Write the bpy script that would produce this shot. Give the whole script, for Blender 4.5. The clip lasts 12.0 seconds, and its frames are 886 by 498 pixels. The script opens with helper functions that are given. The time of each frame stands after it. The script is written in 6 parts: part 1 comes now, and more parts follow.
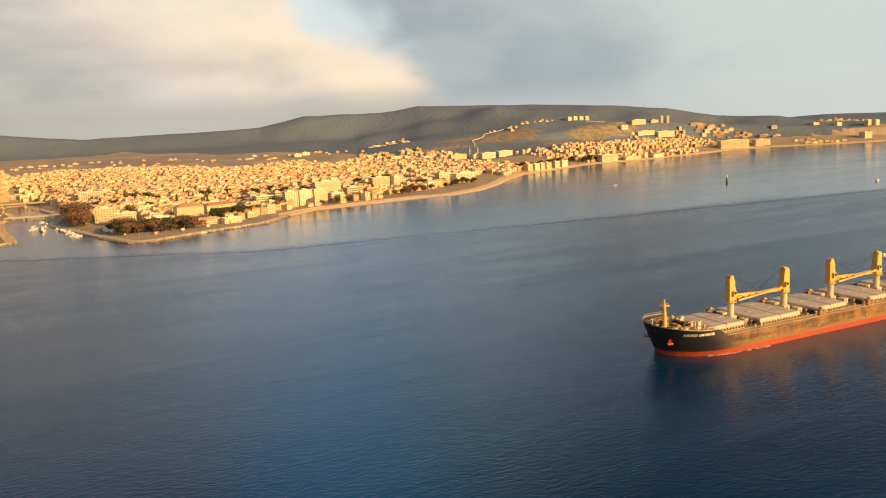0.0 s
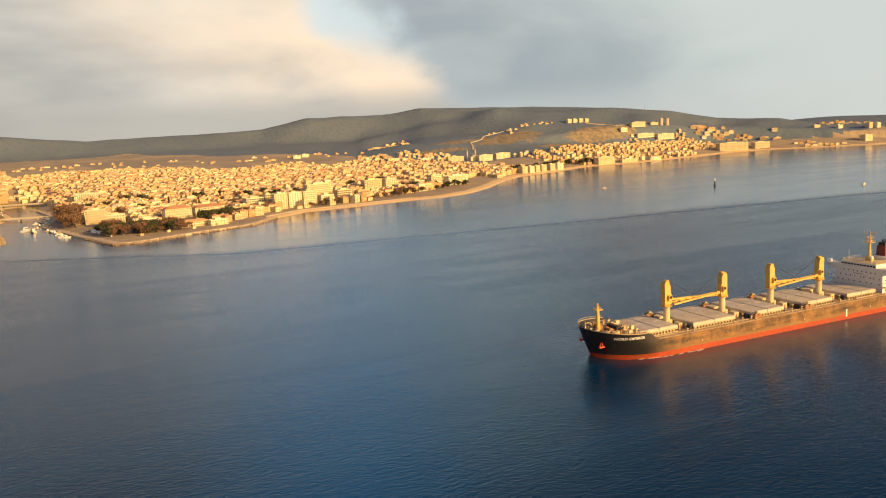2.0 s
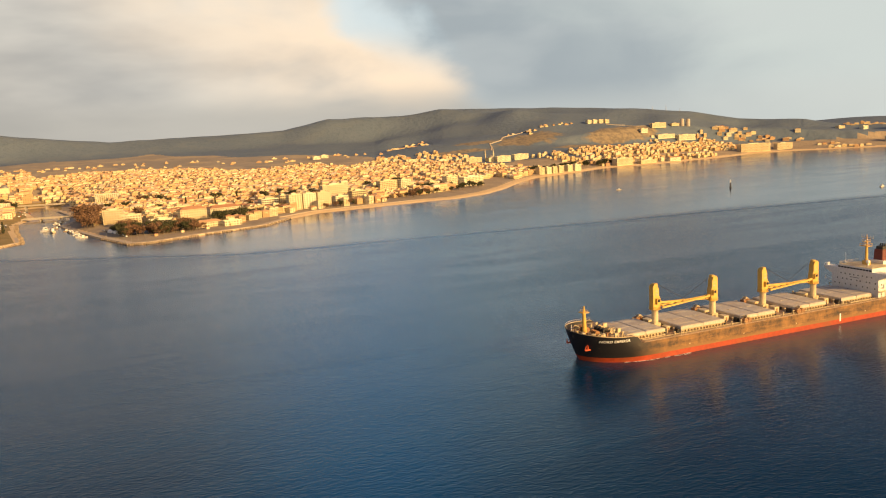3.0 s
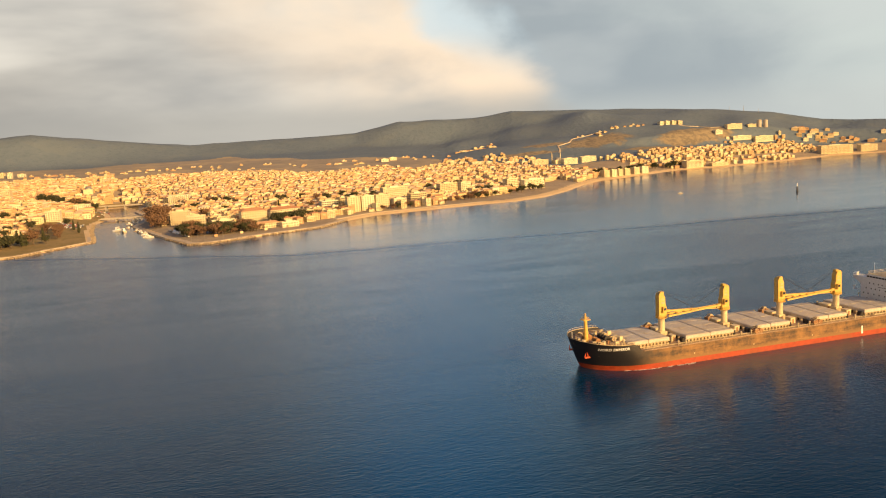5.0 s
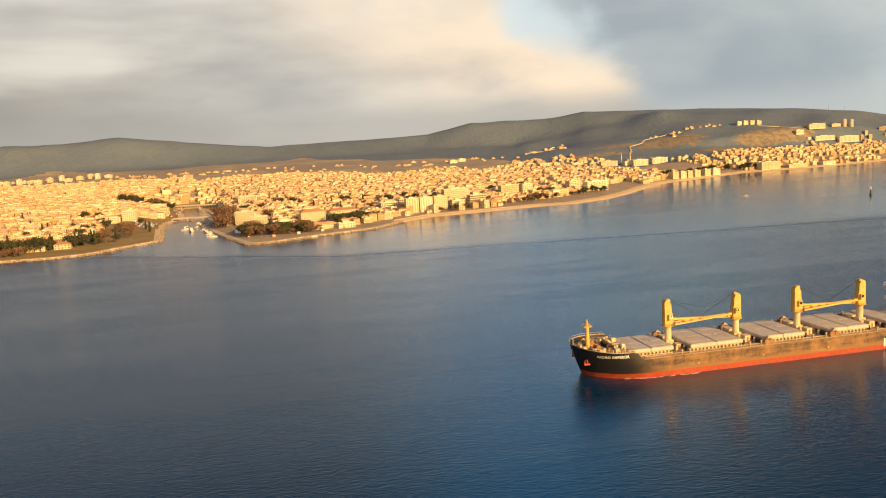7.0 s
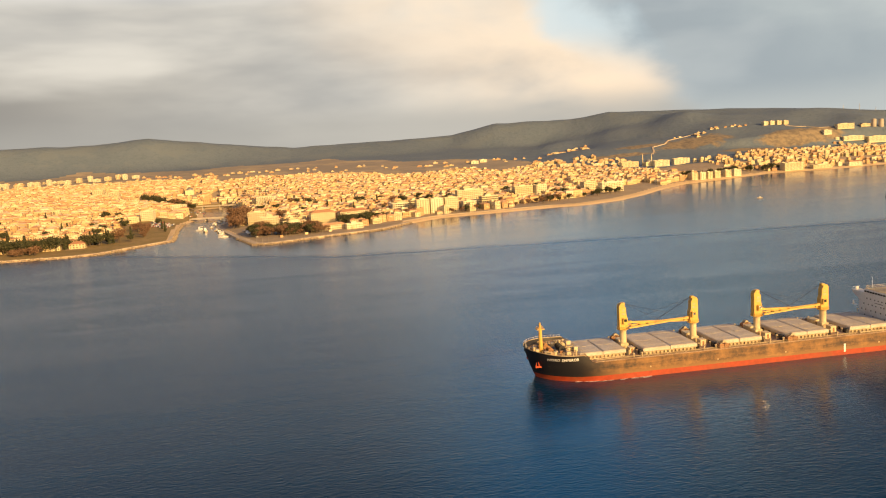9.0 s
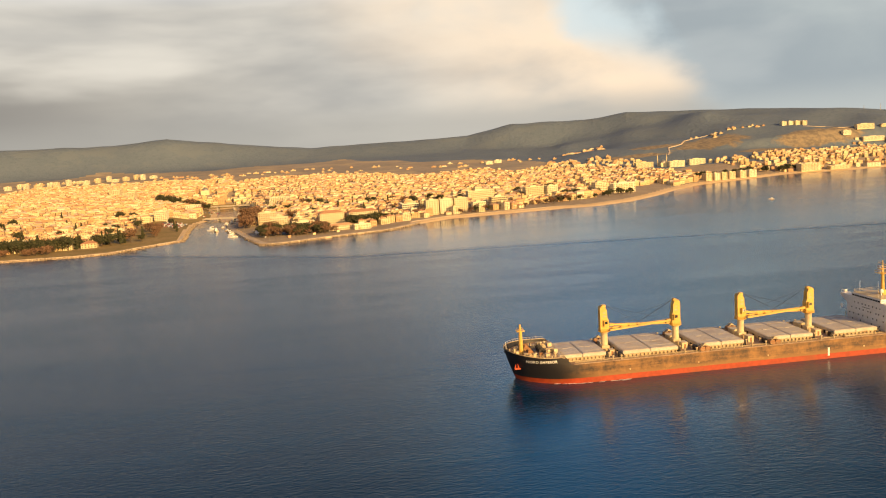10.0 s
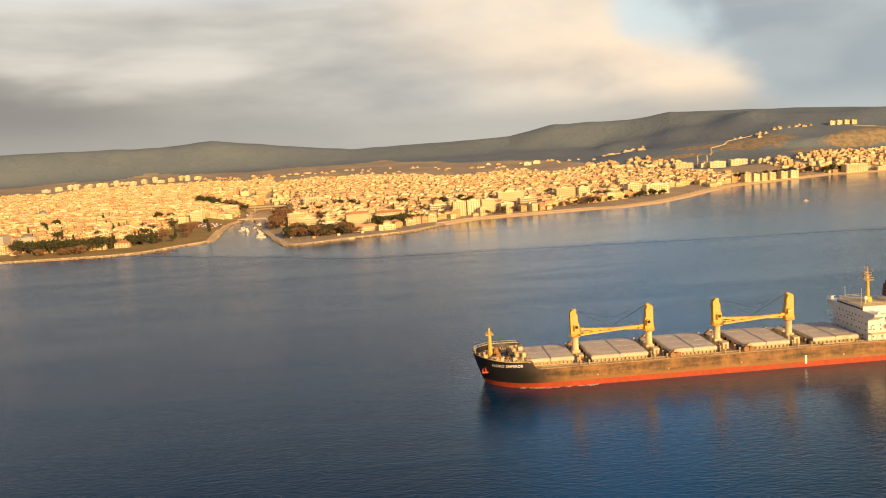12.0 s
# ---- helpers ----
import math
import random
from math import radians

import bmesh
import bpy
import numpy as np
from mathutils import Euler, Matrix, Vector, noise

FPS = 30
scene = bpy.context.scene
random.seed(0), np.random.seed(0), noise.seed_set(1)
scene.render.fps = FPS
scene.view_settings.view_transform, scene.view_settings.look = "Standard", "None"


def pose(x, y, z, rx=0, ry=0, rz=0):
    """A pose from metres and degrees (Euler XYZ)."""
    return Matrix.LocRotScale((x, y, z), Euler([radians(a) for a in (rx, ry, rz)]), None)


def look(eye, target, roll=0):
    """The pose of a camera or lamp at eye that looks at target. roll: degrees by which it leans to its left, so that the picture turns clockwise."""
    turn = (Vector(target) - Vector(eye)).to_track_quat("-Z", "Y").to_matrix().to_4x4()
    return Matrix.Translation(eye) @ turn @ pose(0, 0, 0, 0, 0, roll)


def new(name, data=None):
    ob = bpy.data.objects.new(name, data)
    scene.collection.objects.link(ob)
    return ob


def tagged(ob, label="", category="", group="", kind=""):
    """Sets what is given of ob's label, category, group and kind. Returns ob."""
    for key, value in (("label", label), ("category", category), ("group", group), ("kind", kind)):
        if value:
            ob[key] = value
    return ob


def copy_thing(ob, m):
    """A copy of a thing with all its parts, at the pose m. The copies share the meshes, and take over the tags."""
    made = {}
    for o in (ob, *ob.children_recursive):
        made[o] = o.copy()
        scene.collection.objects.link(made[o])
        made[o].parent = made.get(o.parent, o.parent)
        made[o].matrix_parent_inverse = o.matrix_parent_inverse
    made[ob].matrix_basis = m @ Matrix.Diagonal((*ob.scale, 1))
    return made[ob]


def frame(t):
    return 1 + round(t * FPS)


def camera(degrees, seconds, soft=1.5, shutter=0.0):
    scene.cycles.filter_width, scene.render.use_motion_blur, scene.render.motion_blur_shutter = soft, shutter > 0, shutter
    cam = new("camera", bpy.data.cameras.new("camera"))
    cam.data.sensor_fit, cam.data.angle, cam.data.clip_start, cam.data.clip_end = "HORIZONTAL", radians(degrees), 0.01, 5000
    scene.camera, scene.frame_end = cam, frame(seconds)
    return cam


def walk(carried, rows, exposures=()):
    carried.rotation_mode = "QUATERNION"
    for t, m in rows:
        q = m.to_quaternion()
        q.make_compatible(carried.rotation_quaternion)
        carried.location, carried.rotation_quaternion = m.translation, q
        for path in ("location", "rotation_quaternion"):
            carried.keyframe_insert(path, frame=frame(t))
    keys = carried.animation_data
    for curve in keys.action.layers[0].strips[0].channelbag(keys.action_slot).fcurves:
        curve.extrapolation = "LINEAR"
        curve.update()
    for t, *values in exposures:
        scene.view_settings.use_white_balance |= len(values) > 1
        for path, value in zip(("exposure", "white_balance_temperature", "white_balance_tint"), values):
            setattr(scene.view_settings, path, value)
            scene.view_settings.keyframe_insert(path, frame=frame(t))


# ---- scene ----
cam = camera(57.4, 12.0, soft=1.1)
PATH = [
    (0, (-199.43, -247.62, 95.11), (-158.05, -157.87, 79.83), -3.23),
    (0.5, (-193.43, -252.32, 95.19), (-152.13, -162.53, 79.97), -3.21),
    (1, (-187.44, -256.92, 95.31), (-146.18, -167.11, 80.11), -3.19),
    (1.5, (-181.31, -261.55, 95.55), (-140.38, -171.58, 80.4), -3.16),
    (2, (-174.97, -266.07, 95.71), (-134.86, -175.72, 80.66), -3.17),
    (2.5, (-168.54, -270.3, 95.86), (-129.66, -179.39, 80.92), -3.15),
    (3, (-161.84, -274.46, 95.97), (-124.55, -182.86, 81.15), -3.20),
    (5, (-133.56, -289.53, 96.62), (-105.57, -194.57, 82.51), -3.42),
    (5.5, (-126.16, -292.69, 96.69), (-100.34, -197.1, 82.73), -3.44),
    (6, (-118.53, -295.6, 96.76), (-94.68, -199.47, 82.94), -3.48),
    (6.5, (-110.7, -298.2, 97.01), (-89.6, -201.4, 83.38), -3.53),
    (7, (-102.96, -300.67, 96.85), (-84.77, -203.27, 83.4), -3.61),
    (9, (-71.33, -309.39, 96.11), (-57.41, -211.24, 82.96), -3.70),
    (9.5, (-63.38, -311.13, 95.99), (-50.69, -212.8, 82.93), -3.69),
    (10, (-55.11, -312.75, 95.8), (-43.82, -214.24, 82.84), -3.72),
    (10.5, (-47.08, -314.13, 95.6), (-37.55, -215.41, 82.78), -3.76),
    (11, (-38.68, -315.31, 95.47), (-31.61, -216.36, 82.81), -3.83),
    (11.5, (-30.29, -316.4, 95.26), (-24.7, -217.35, 82.69), -3.84),
    (12, (-22.22, -317.27, 95.03), (-17.32, -218.17, 82.53), -3.87),
]
walk(cam, [(t, look(eye, target, roll)) for t, eye, target, roll in PATH])

# ---- world, sun ----
SUN_AZ, SUN_EL = 152.0, 16.5  # degrees clockwise from +y, and above the horizon


def node(nt, kind, **sets):
    n = nt.nodes.new(kind)
    for k, v in sets.items():
        if k in n.inputs:
            n.inputs[k].default_value = v
    return n


class Nodes:
    """Short hand for node trees."""

    def __init__(self, nt):
        self.nt = nt

    def put(self, socket, v):
        if isinstance(v, bpy.types.NodeSocket):
            self.nt.links.new(v, socket)
        else:
            socket.default_value = v

    def math(self, op, a, b=0.0, clamp=False):
        n = self.nt.nodes.new("ShaderNodeMath")
        n.operation, n.use_clamp = op, clamp
        self.put(n.inputs[0], a)
        self.put(n.inputs[1], b)
        return n.outputs[0]

    def ramp(self, v, lo, hi, a=0.0, b=1.0):
        n = self.nt.nodes.new("ShaderNodeMapRange")
        n.interpolation_type = "SMOOTHSTEP"
        self.put(n.inputs["Value"], v)
        n.inputs["From Min"].default_value, n.inputs["From Max"].default_value = lo, hi
        n.inputs["To Min"].default_value, n.inputs["To Max"].default_value = a, b
        return n.outputs["Result"]

    def mix(self, fac, a, b, mode="MIX"):
        n = self.nt.nodes.new("ShaderNodeMix")
        n.data_type, n.blend_type = "RGBA", mode
        self.put(n.inputs[0], fac)
        self.put(n.inputs[6], (*a, 1) if isinstance(a, tuple) else a)
        self.put(n.inputs[7], (*b, 1) if isinstance(b, tuple) else b)
        return n.outputs[2]

    def noise(self, vec, scale, detail=4.0, rough=0.55, distort=0.0):
        n = self.nt.nodes.new("ShaderNodeTexNoise")
        self.put(n.inputs["Vector"], vec)
        for k, v in (("Scale", scale), ("Detail", detail), ("Roughness", rough), ("Distortion", distort)):
            n.inputs[k].default_value = v
        return n.outputs["Fac"]

    def stretch(self, vec, sx, sy, sz, rz=0.0):
        n = self.nt.nodes.new("ShaderNodeMapping")
        self.put(n.inputs["Vector"], vec)
        n.inputs["Rotation"].default_value = (0, 0, radians(rz))
        n.inputs["Scale"].default_value = (sx, sy, sz)
        return n.outputs["Vector"]

    def split(self, vec):
        n = self.nt.nodes.new("ShaderNodeSeparateXYZ")
        self.put(n.inputs[0], vec)
        return n.outputs


world = bpy.data.worlds.new("sky")
scene.world = world
world.use_nodes = True
wt = world.node_tree
wt.nodes.clear()
W = Nodes(wt)
way = wt.nodes.new("ShaderNodeTexCoord").outputs["Generated"]
sky = wt.nodes.new("ShaderNodeTexSky")
sky.sky_type, sky.sun_disc = "NISHITA", False
sky.sun_elevation, sky.sun_rotation = radians(SUN_EL), radians(SUN_AZ)
sky.air_density, sky.dust_density, sky.ozone_density = 1.0, 2.0, 2.0
wx, wy, wz = W.split(way)
azim = W.math("MULTIPLY", W.math("ARCTAN2", wx, wy), 57.3)
elev = W.math("MULTIPLY", W.math("ARCSINE", wz), 57.3)
flat = W.stretch(way, 1.0, 1.0, 3.5)
big = W.noise(flat, 2.6, 5.0, 0.5, 0.3)
fine = W.noise(W.stretch(way, 1.0, 1.0, 1.6, 20), 6.0, 6.0, 0.52, 0.3)
streak = W.noise(W.stretch(way, 1.0, 1.0, 3.6, -15), 3.6, 4.0, 0.48, 0.2)
clear = W.mix(0.1, (0, 0, 0), sky.outputs["Color"])
# the edge of the cloud sheet leans to the right as it comes down
lean = W.math("ADD", azim, W.math("MULTIPLY", elev, 1.25))
lean = W.math("ADD", lean, W.math("MULTIPLY", W.math("SUBTRACT", fine, 0.5), 9.0))
lean = W.math("ADD", lean, W.math("MULTIPLY", W.math("SUBTRACT", big, 0.5), 8.0))
beyond = W.ramp(lean, 26.0, 30.0)
ragged = W.math("ADD", elev, W.math("MULTIPLY", W.math("SUBTRACT", streak, 0.5), 9.0))
low_band = W.math("MULTIPLY", W.ramp(ragged, 8.2, 4.4), W.ramp(azim, 2.0, -24.0))
lit = W.math("MULTIPLY", W.ramp(lean, 6.0, 25.0), W.ramp(ragged, 1.6, 4.2))
sheet = W.mix(W.ramp(W.math("ADD", streak, W.math("MULTIPLY", big, 0.7)), 0.62, 1.10), (0.255, 0.248, 0.232), (0.45, 0.42, 0.365))
sheet = W.mix(W.math("MULTIPLY", low_band, 0.9), sheet, (0.150, 0.140, 0.126))
sheet = W.mix(W.math("MULTIPLY", lit, W.ramp(fine, 0.25, 0.6, 0.4, 0.95)), sheet, (0.60, 0.475, 0.345))
sheet = W.mix(W.ramp(elev, 3.6, 1.2, 0.0, 0.7), sheet, (0.252, 0.240, 0.215))
far_cloud = W.mix(W.ramp(W.math("ADD", lean, W.math("MULTIPLY", fine, 10.0)), 38.0, 58.0), (0.215, 0.242, 0.255), (0.355, 0.382, 0.362))
far_cloud = W.mix(W.ramp(streak, 0.42, 0.62, 0.0, 0.35), far_cloud, (0.35, 0.365, 0.355))
far_cloud = W.mix(W.ramp(elev, 3.0, 0.5, 0.0, 0.5), far_cloud, (0.36, 0.37, 0.345))
clouds = W.mix(beyond, sheet, far_cloud)
gap = W.math("MULTIPLY", W.math("MULTIPLY", W.ramp(lean, 23.5, 26.5), W.ramp(lean, 31.0, 27.5)), W.ramp(elev, 3.5, 7.5))
clouds = W.mix(W.math("MULTIPLY", gap, 0.75), clouds, (0.36, 0.44, 0.47))
# higher up the sheet breaks open into blue
wide = W.math("ADD", azim, W.math("MULTIPLY", W.math("SUBTRACT", fine, 0.5), 16.0))
blue = W.math("MULTIPLY", W.ramp(wide, 3.0, 15.0), W.ramp(wide, 28.0, 17.0))
# unseen pale band above the view, added to brighten the sea's reflection
high = W.mix(W.ramp(wide, 0.0, 14.0), (0.50, 0.52, 0.54), (0.74, 0.97, 1.05))
high = W.mix(W.ramp(wide, 26.0, 40.0), high, (0.40, 0.50, 0.58))
clouds = W.mix(W.ramp(elev, 9.4, 12.5, 0.0, 0.9), clouds, high)
# dark upper sky reaches lower at both sides, added to darken near water
climb = W.math("ADD", elev, W.math("ADD", W.math("MULTIPLY", blue, 4.0), W.math("ADD", W.ramp(wide, 24.0, 38.0, 0.0, 4.5), W.ramp(wide, 2.0, -20.0, 0.0, 3.0))))
open_sky = W.math("MULTIPLY", W.ramp(climb, 14.5, 22.0), W.ramp(big, 0.74, 0.50, 0.85, 1.0))
upper = W.mix(blue, (0.012, 0.018, 0.056), (0.040, 0.30, 0.68))
out = W.mix(open_sky, clouds, W.mix(0.85, clear, upper))
# the low sun's warm glow round its own quarter of the sky
dot = wt.nodes.new("ShaderNodeVectorMath")
dot.operation = "DOT_PRODUCT"
wt.links.new(way, dot.inputs[0])
dot.inputs[1].default_value = (math.sin(radians(SUN_AZ)), math.cos(radians(SUN_AZ)), 0.1)
glow = W.math("MULTIPLY", W.ramp(dot.outputs["Value"], 0.1, 1.0), W.ramp(elev, 50.0, 5.0))
out = W.mix(glow, out, (1.7, 1.15, 0.62))
back = wt.nodes.new("ShaderNodeBackground")
wt.links.new(out, back.inputs["Color"])
back.inputs["Strength"].default_value = 1.25
wo = wt.nodes.new("ShaderNodeOutputWorld")
wt.links.new(back.outputs[0], wo.inputs["Surface"])

sun = new("sun", bpy.data.lights.new("sun", "SUN"))
sun.data.energy, sun.data.angle, sun.data.color = 4.4, radians(0.6), (1.0, 0.605, 0.225)
sa, se = radians(SUN_AZ), radians(SUN_EL)
SUN_WAY = Vector((math.sin(sa) * math.cos(se), math.cos(sa) * math.cos(se), math.sin(se)))
sun.matrix_world = look(SUN_WAY * 500, (0, 0, 0))
scene.view_settings.exposure = 0.52


# ---- materials ----
def material(name, colour, rough=0.7, metal=0.0, spread=0.25, grain=1.0, stain=0.1, stain_colour=None, bump=0.0, vary=0.0, emit=None):
    """A paint, stone or metal with grain and stains at two scales; vary tints whole pieces."""
    m = bpy.data.materials.new(name)
    m.use_nodes = True
    N, bs = Nodes(m.node_tree), m.node_tree.nodes["Principled BSDF"]
    co = m.node_tree.nodes.new("ShaderNodeTexCoord").outputs["Object"]
    small, large = N.noise(co, grain * 4.0, 5.0), N.noise(co, grain * 0.5, 4.0, 0.6)
    dark = tuple(c * (1 - spread) for c in colour)
    light = tuple(min(1, c * (1 + spread * 0.6)) for c in colour)
    col = N.mix(N.ramp(small, 0.3, 0.7), dark, light)
    sc = stain_colour or tuple(c * 0.45 for c in colour)
    col = N.mix(N.math("MULTIPLY", N.ramp(large, 0.5, 0.75), stain * 3.0, True), col, sc)
    if vary:
        info = m.node_tree.nodes.new("ShaderNodeObjectInfo").outputs["Random"]
        col = N.mix(N.math("MULTIPLY", info, vary), col, dark)
    N.put(bs.inputs["Base Color"], col)
    N.put(bs.inputs["Roughness"], N.ramp(small, 0.2, 0.8, rough * 0.85, min(1.0, rough * 1.15)))
    bs.inputs["Metallic"].default_value = metal
    if bump:
        b = m.node_tree.nodes.new("ShaderNodeBump")
        b.inputs["Strength"].default_value, b.inputs["Distance"].default_value = 0.6, bump
        N.put(b.inputs["Height"], small)
        N.put(bs.inputs["Normal"], b.outputs[0])
    return m


def palette(name, colours, rough=0.8, island=True, grain=0.35):
    """Paint or tile whose colour changes from house to house."""
    m = bpy.data.materials.new(name)
    m.use_nodes = True
    N, bs = Nodes(m.node_tree), m.node_tree.nodes["Principled BSDF"]
    if island:
        r = m.node_tree.nodes.new("ShaderNodeNewGeometry").outputs["Random Per Island"]
    else:
        r = m.node_tree.nodes.new("ShaderNodeObjectInfo").outputs["Random"]
    ramp = m.node_tree.nodes.new("ShaderNodeValToRGB")
    ramp.color_ramp.interpolation = "CONSTANT"
    while len(ramp.color_ramp.elements) < len(colours):
        ramp.color_ramp.elements.new(0.5)
    for i, c in enumerate(colours):
        ramp.color_ramp.elements[i].position, ramp.color_ramp.elements[i].color = i / len(colours), (*c, 1)
    N.put(ramp.inputs[0], r)
    co = m.node_tree.nodes.new("ShaderNodeTexCoord").outputs["Object"]
    dirt = N.noise(co, grain, 5.0, 0.6)
    col = N.mix(N.ramp(dirt, 0.45, 0.8, 0.0, 0.35), ramp.outputs[0], (0.25, 0.20, 0.15))
    N.put(bs.inputs["Base Color"], col)
    bs.inputs["Roughness"].default_value = rough
    return m


WAVES = 0.50  # height of the waves


def sea_material():
    """Wind-rippled water; smoother beyond the tide line, in slicks and in the lee of the ship."""
    m = bpy.data.materials.new("sea_water")
    m.use_nodes = True
    N, bs = Nodes(m.node_tree), m.node_tree.nodes["Principled BSDF"]
    co = m.node_tree.nodes.new("ShaderNodeTexCoord").outputs["Object"]
    x, y, z = N.split(co)
    swell = N.noise(N.stretch(co, 0.05, 0.13, 1.0, -24), 1.0, 3.0, 0.5, 0.6)
    wave = N.noise(N.stretch(co, 0.34, 0.72, 1.0, -24), 1.0, 3.0, 0.6, 0.5)
    ripple = N.noise(N.stretch(co, 0.95, 1.6, 1.0, -12), 1.0, 2.0, 0.6, 0.3)
    slick = N.noise(N.stretch(co, 0.0045, 0.022, 1.0, -14), 1.0, 5.0, 0.6, 1.0)
    # a tide line: calmer water shoreward of it
    line = N.math("SUBTRACT", y, N.math("ADD", 406.0, N.math("MULTIPLY", N.math("MAXIMUM", N.math("SUBTRACT", -60.0, x), 0.0), 0.5)))
    line = N.math("ADD", line, N.math("MULTIPLY", x, 0.13))
    line = N.math("ADD", line, N.math("MULTIPLY", N.math("SUBTRACT", N.noise(N.stretch(co, 0.012, 0.012, 1), 1.0, 4.0), 0.5), 24.0))
    calm = N.ramp(line, -6.0, 30.0)
    rim = N.math("MULTIPLY", N.ramp(line, -9.0, -2.0), N.ramp(line, 2.0, -2.0))
    patch = N.ramp(slick, 0.35, 0.68)
    along = N.math("MULTIPLY", N.ramp(x, -12.0, 8.0), N.ramp(x, 330.0, 200.0))
    lee = N.math("MULTIPLY", along, N.math("MULTIPLY", N.ramp(y, -105.0, -45.0), N.ramp(y, 60.0, 18.0)))
    height = N.math("ADD", N.math("MULTIPLY", swell, 0.11), N.math("ADD", N.math("MULTIPLY", wave, 0.35), N.math("MULTIPLY", ripple, 0.20)))
    amount = N.math("ADD", 0.72, N.math("MULTIPLY", patch, 0.28))
    amount = N.math("MULTIPLY", amount, N.ramp(calm, 0.0, 1.0, 1.0, 0.32))
    amount = N.math("MULTIPLY", amount, N.ramp(lee, 0.0, 1.0, 1.0, 0.85))
    b = m.node_tree.nodes.new("ShaderNodeBump")
    b.inputs["Strength"].default_value = 1.0
    b.inputs["Distance"].default_value = 1.0
    N.put(b.inputs["Height"], N.math("MULTIPLY", height, N.math("MULTIPLY", amount, WAVES)))
    N.put(bs.inputs["Normal"], b.outputs[0])
    N.put(bs.inputs["Base Color"], N.mix(patch, (0.001, 0.025, 0.070), (0.001, 0.037, 0.102)))
    rough = N.math("ADD", 0.20, N.math("MULTIPLY", patch, 0.04))
    rough = N.math("ADD", rough, N.math("MULTIPLY", calm, -0.07))
    rough = N.math("ADD", rough, N.math("MULTIPLY", lee, -0.10))
    rough = N.math("ADD", rough, N.math("MULTIPLY", rim, 0.09))
    N.put(bs.inputs["Roughness"], rough)
    bs.inputs["IOR"].default_value = 1.333
    return m


def land_material(name, colours, scale, rough=0.95, patch=None, bump=0.0, bare=()):
    """Ground: two tones by noise, and fields as patches of their own colour."""
    m = bpy.data.materials.new(name)
    m.use_nodes = True
    N, bs = Nodes(m.node_tree), m.node_tree.nodes["Principled BSDF"]
    co = m.node_tree.nodes.new("ShaderNodeTexCoord").outputs["Object"]
    a, c = N.noise(co, scale, 6.0, 0.65), N.noise(co, scale * 7.0, 4.0, 0.6)
    col = N.mix(N.ramp(a, 0.35, 0.65), colours[0], colours[1])
    col = N.mix(N.ramp(c, 0.45, 0.75, 0.0, 0.7), col, colours[2])
    if patch:
        v = m.node_tree.nodes.new("ShaderNodeTexVoronoi")
        N.put(v.inputs["Vector"], N.stretch(co, 1.0, 2.2, 1.0, 25))
        v.inputs["Scale"].default_value = patch[0]
        pick = N.split(v.outputs["Color"])[0]
        col = N.mix(N.math("MULTIPLY", N.ramp(pick, 0.62, 0.66), N.ramp(a, 0.42, 0.55)), col, patch[1])
    if bare:  # grazed tan slopes, each (x, y, half length, half depth)
        px, py, pz = N.split(co)
        ragged_edge = N.math("MULTIPLY", N.math("SUBTRACT", N.noise(co, 0.03, 5.0, 0.6), 0.5), 3.2)
        for ox, oy, rx, ry in bare:
            u = N.math("DIVIDE", N.math("SUBTRACT", px, ox), rx)
            v = N.math("DIVIDE", N.math("SUBTRACT", py, oy), ry)
            ring = N.math("ADD", N.math("ADD", N.math("MULTIPLY", u, u), N.math("MULTIPLY", v, v)), ragged_edge)
            tan = N.mix(N.ramp(c, 0.35, 0.6), (0.20, 0.165, 0.12), (0.33, 0.26, 0.165))
            col = N.mix(N.ramp(ring, 1.25, 0.6, 0.0, 0.9), col, tan)
    N.put(bs.inputs["Base Color"], col)
    bs.inputs["Roughness"].default_value = rough
    bs.inputs["Specular IOR Level"].default_value = 0.2
    if bump:
        b = m.node_tree.nodes.new("ShaderNodeBump")
        b.inputs["Strength"].default_value, b.inputs["Distance"].default_value = 0.8, bump
        N.put(b.inputs["Height"], c)
        N.put(bs.inputs["Normal"], b.outputs[0])
    return m


def hull_material():
    """Black topside paint, scuffed and rusted along the parallel body."""
    m = bpy.data.materials.new("black_hull_paint")
    m.use_nodes = True
    N, bs = Nodes(m.node_tree), m.node_tree.nodes["Principled BSDF"]
    co = m.node_tree.nodes.new("ShaderNodeTexCoord").outputs["Object"]
    x, y, z = N.split(co)
    runs = N.noise(N.stretch(co, 0.22, 0.22, 0.16), 1.0, 7.0, 0.7)
    scuff = N.noise(N.stretch(co, 0.05, 0.3, 0.5), 1.0, 6.0, 0.7)
    along = N.ramp(x, 20.0, 42.0)
    rust = N.math("MULTIPLY", along, N.ramp(N.math("ADD", runs, N.math("MULTIPLY", scuff, 0.8)), 0.62, 1.15))
    low = N.math("MULTIPLY", along, N.math("MULTIPLY", N.ramp(N.math("ADD", z, N.math("MULTIPLY", runs, 3.5)), 6.6, 4.2), 0.75))
    rust = N.math("MAXIMUM", rust, low)
    col = N.mix(rust, (0.016, 0.015, 0.018), (0.32, 0.165, 0.055))
    col = N.mix(N.math("MULTIPLY", N.ramp(scuff, 0.62, 0.72), 0.35), col, (0.30, 0.20, 0.11))
    N.put(bs.inputs["Base Color"], col)
    bs.inputs["Roughness"].default_value = 0.5
    return m


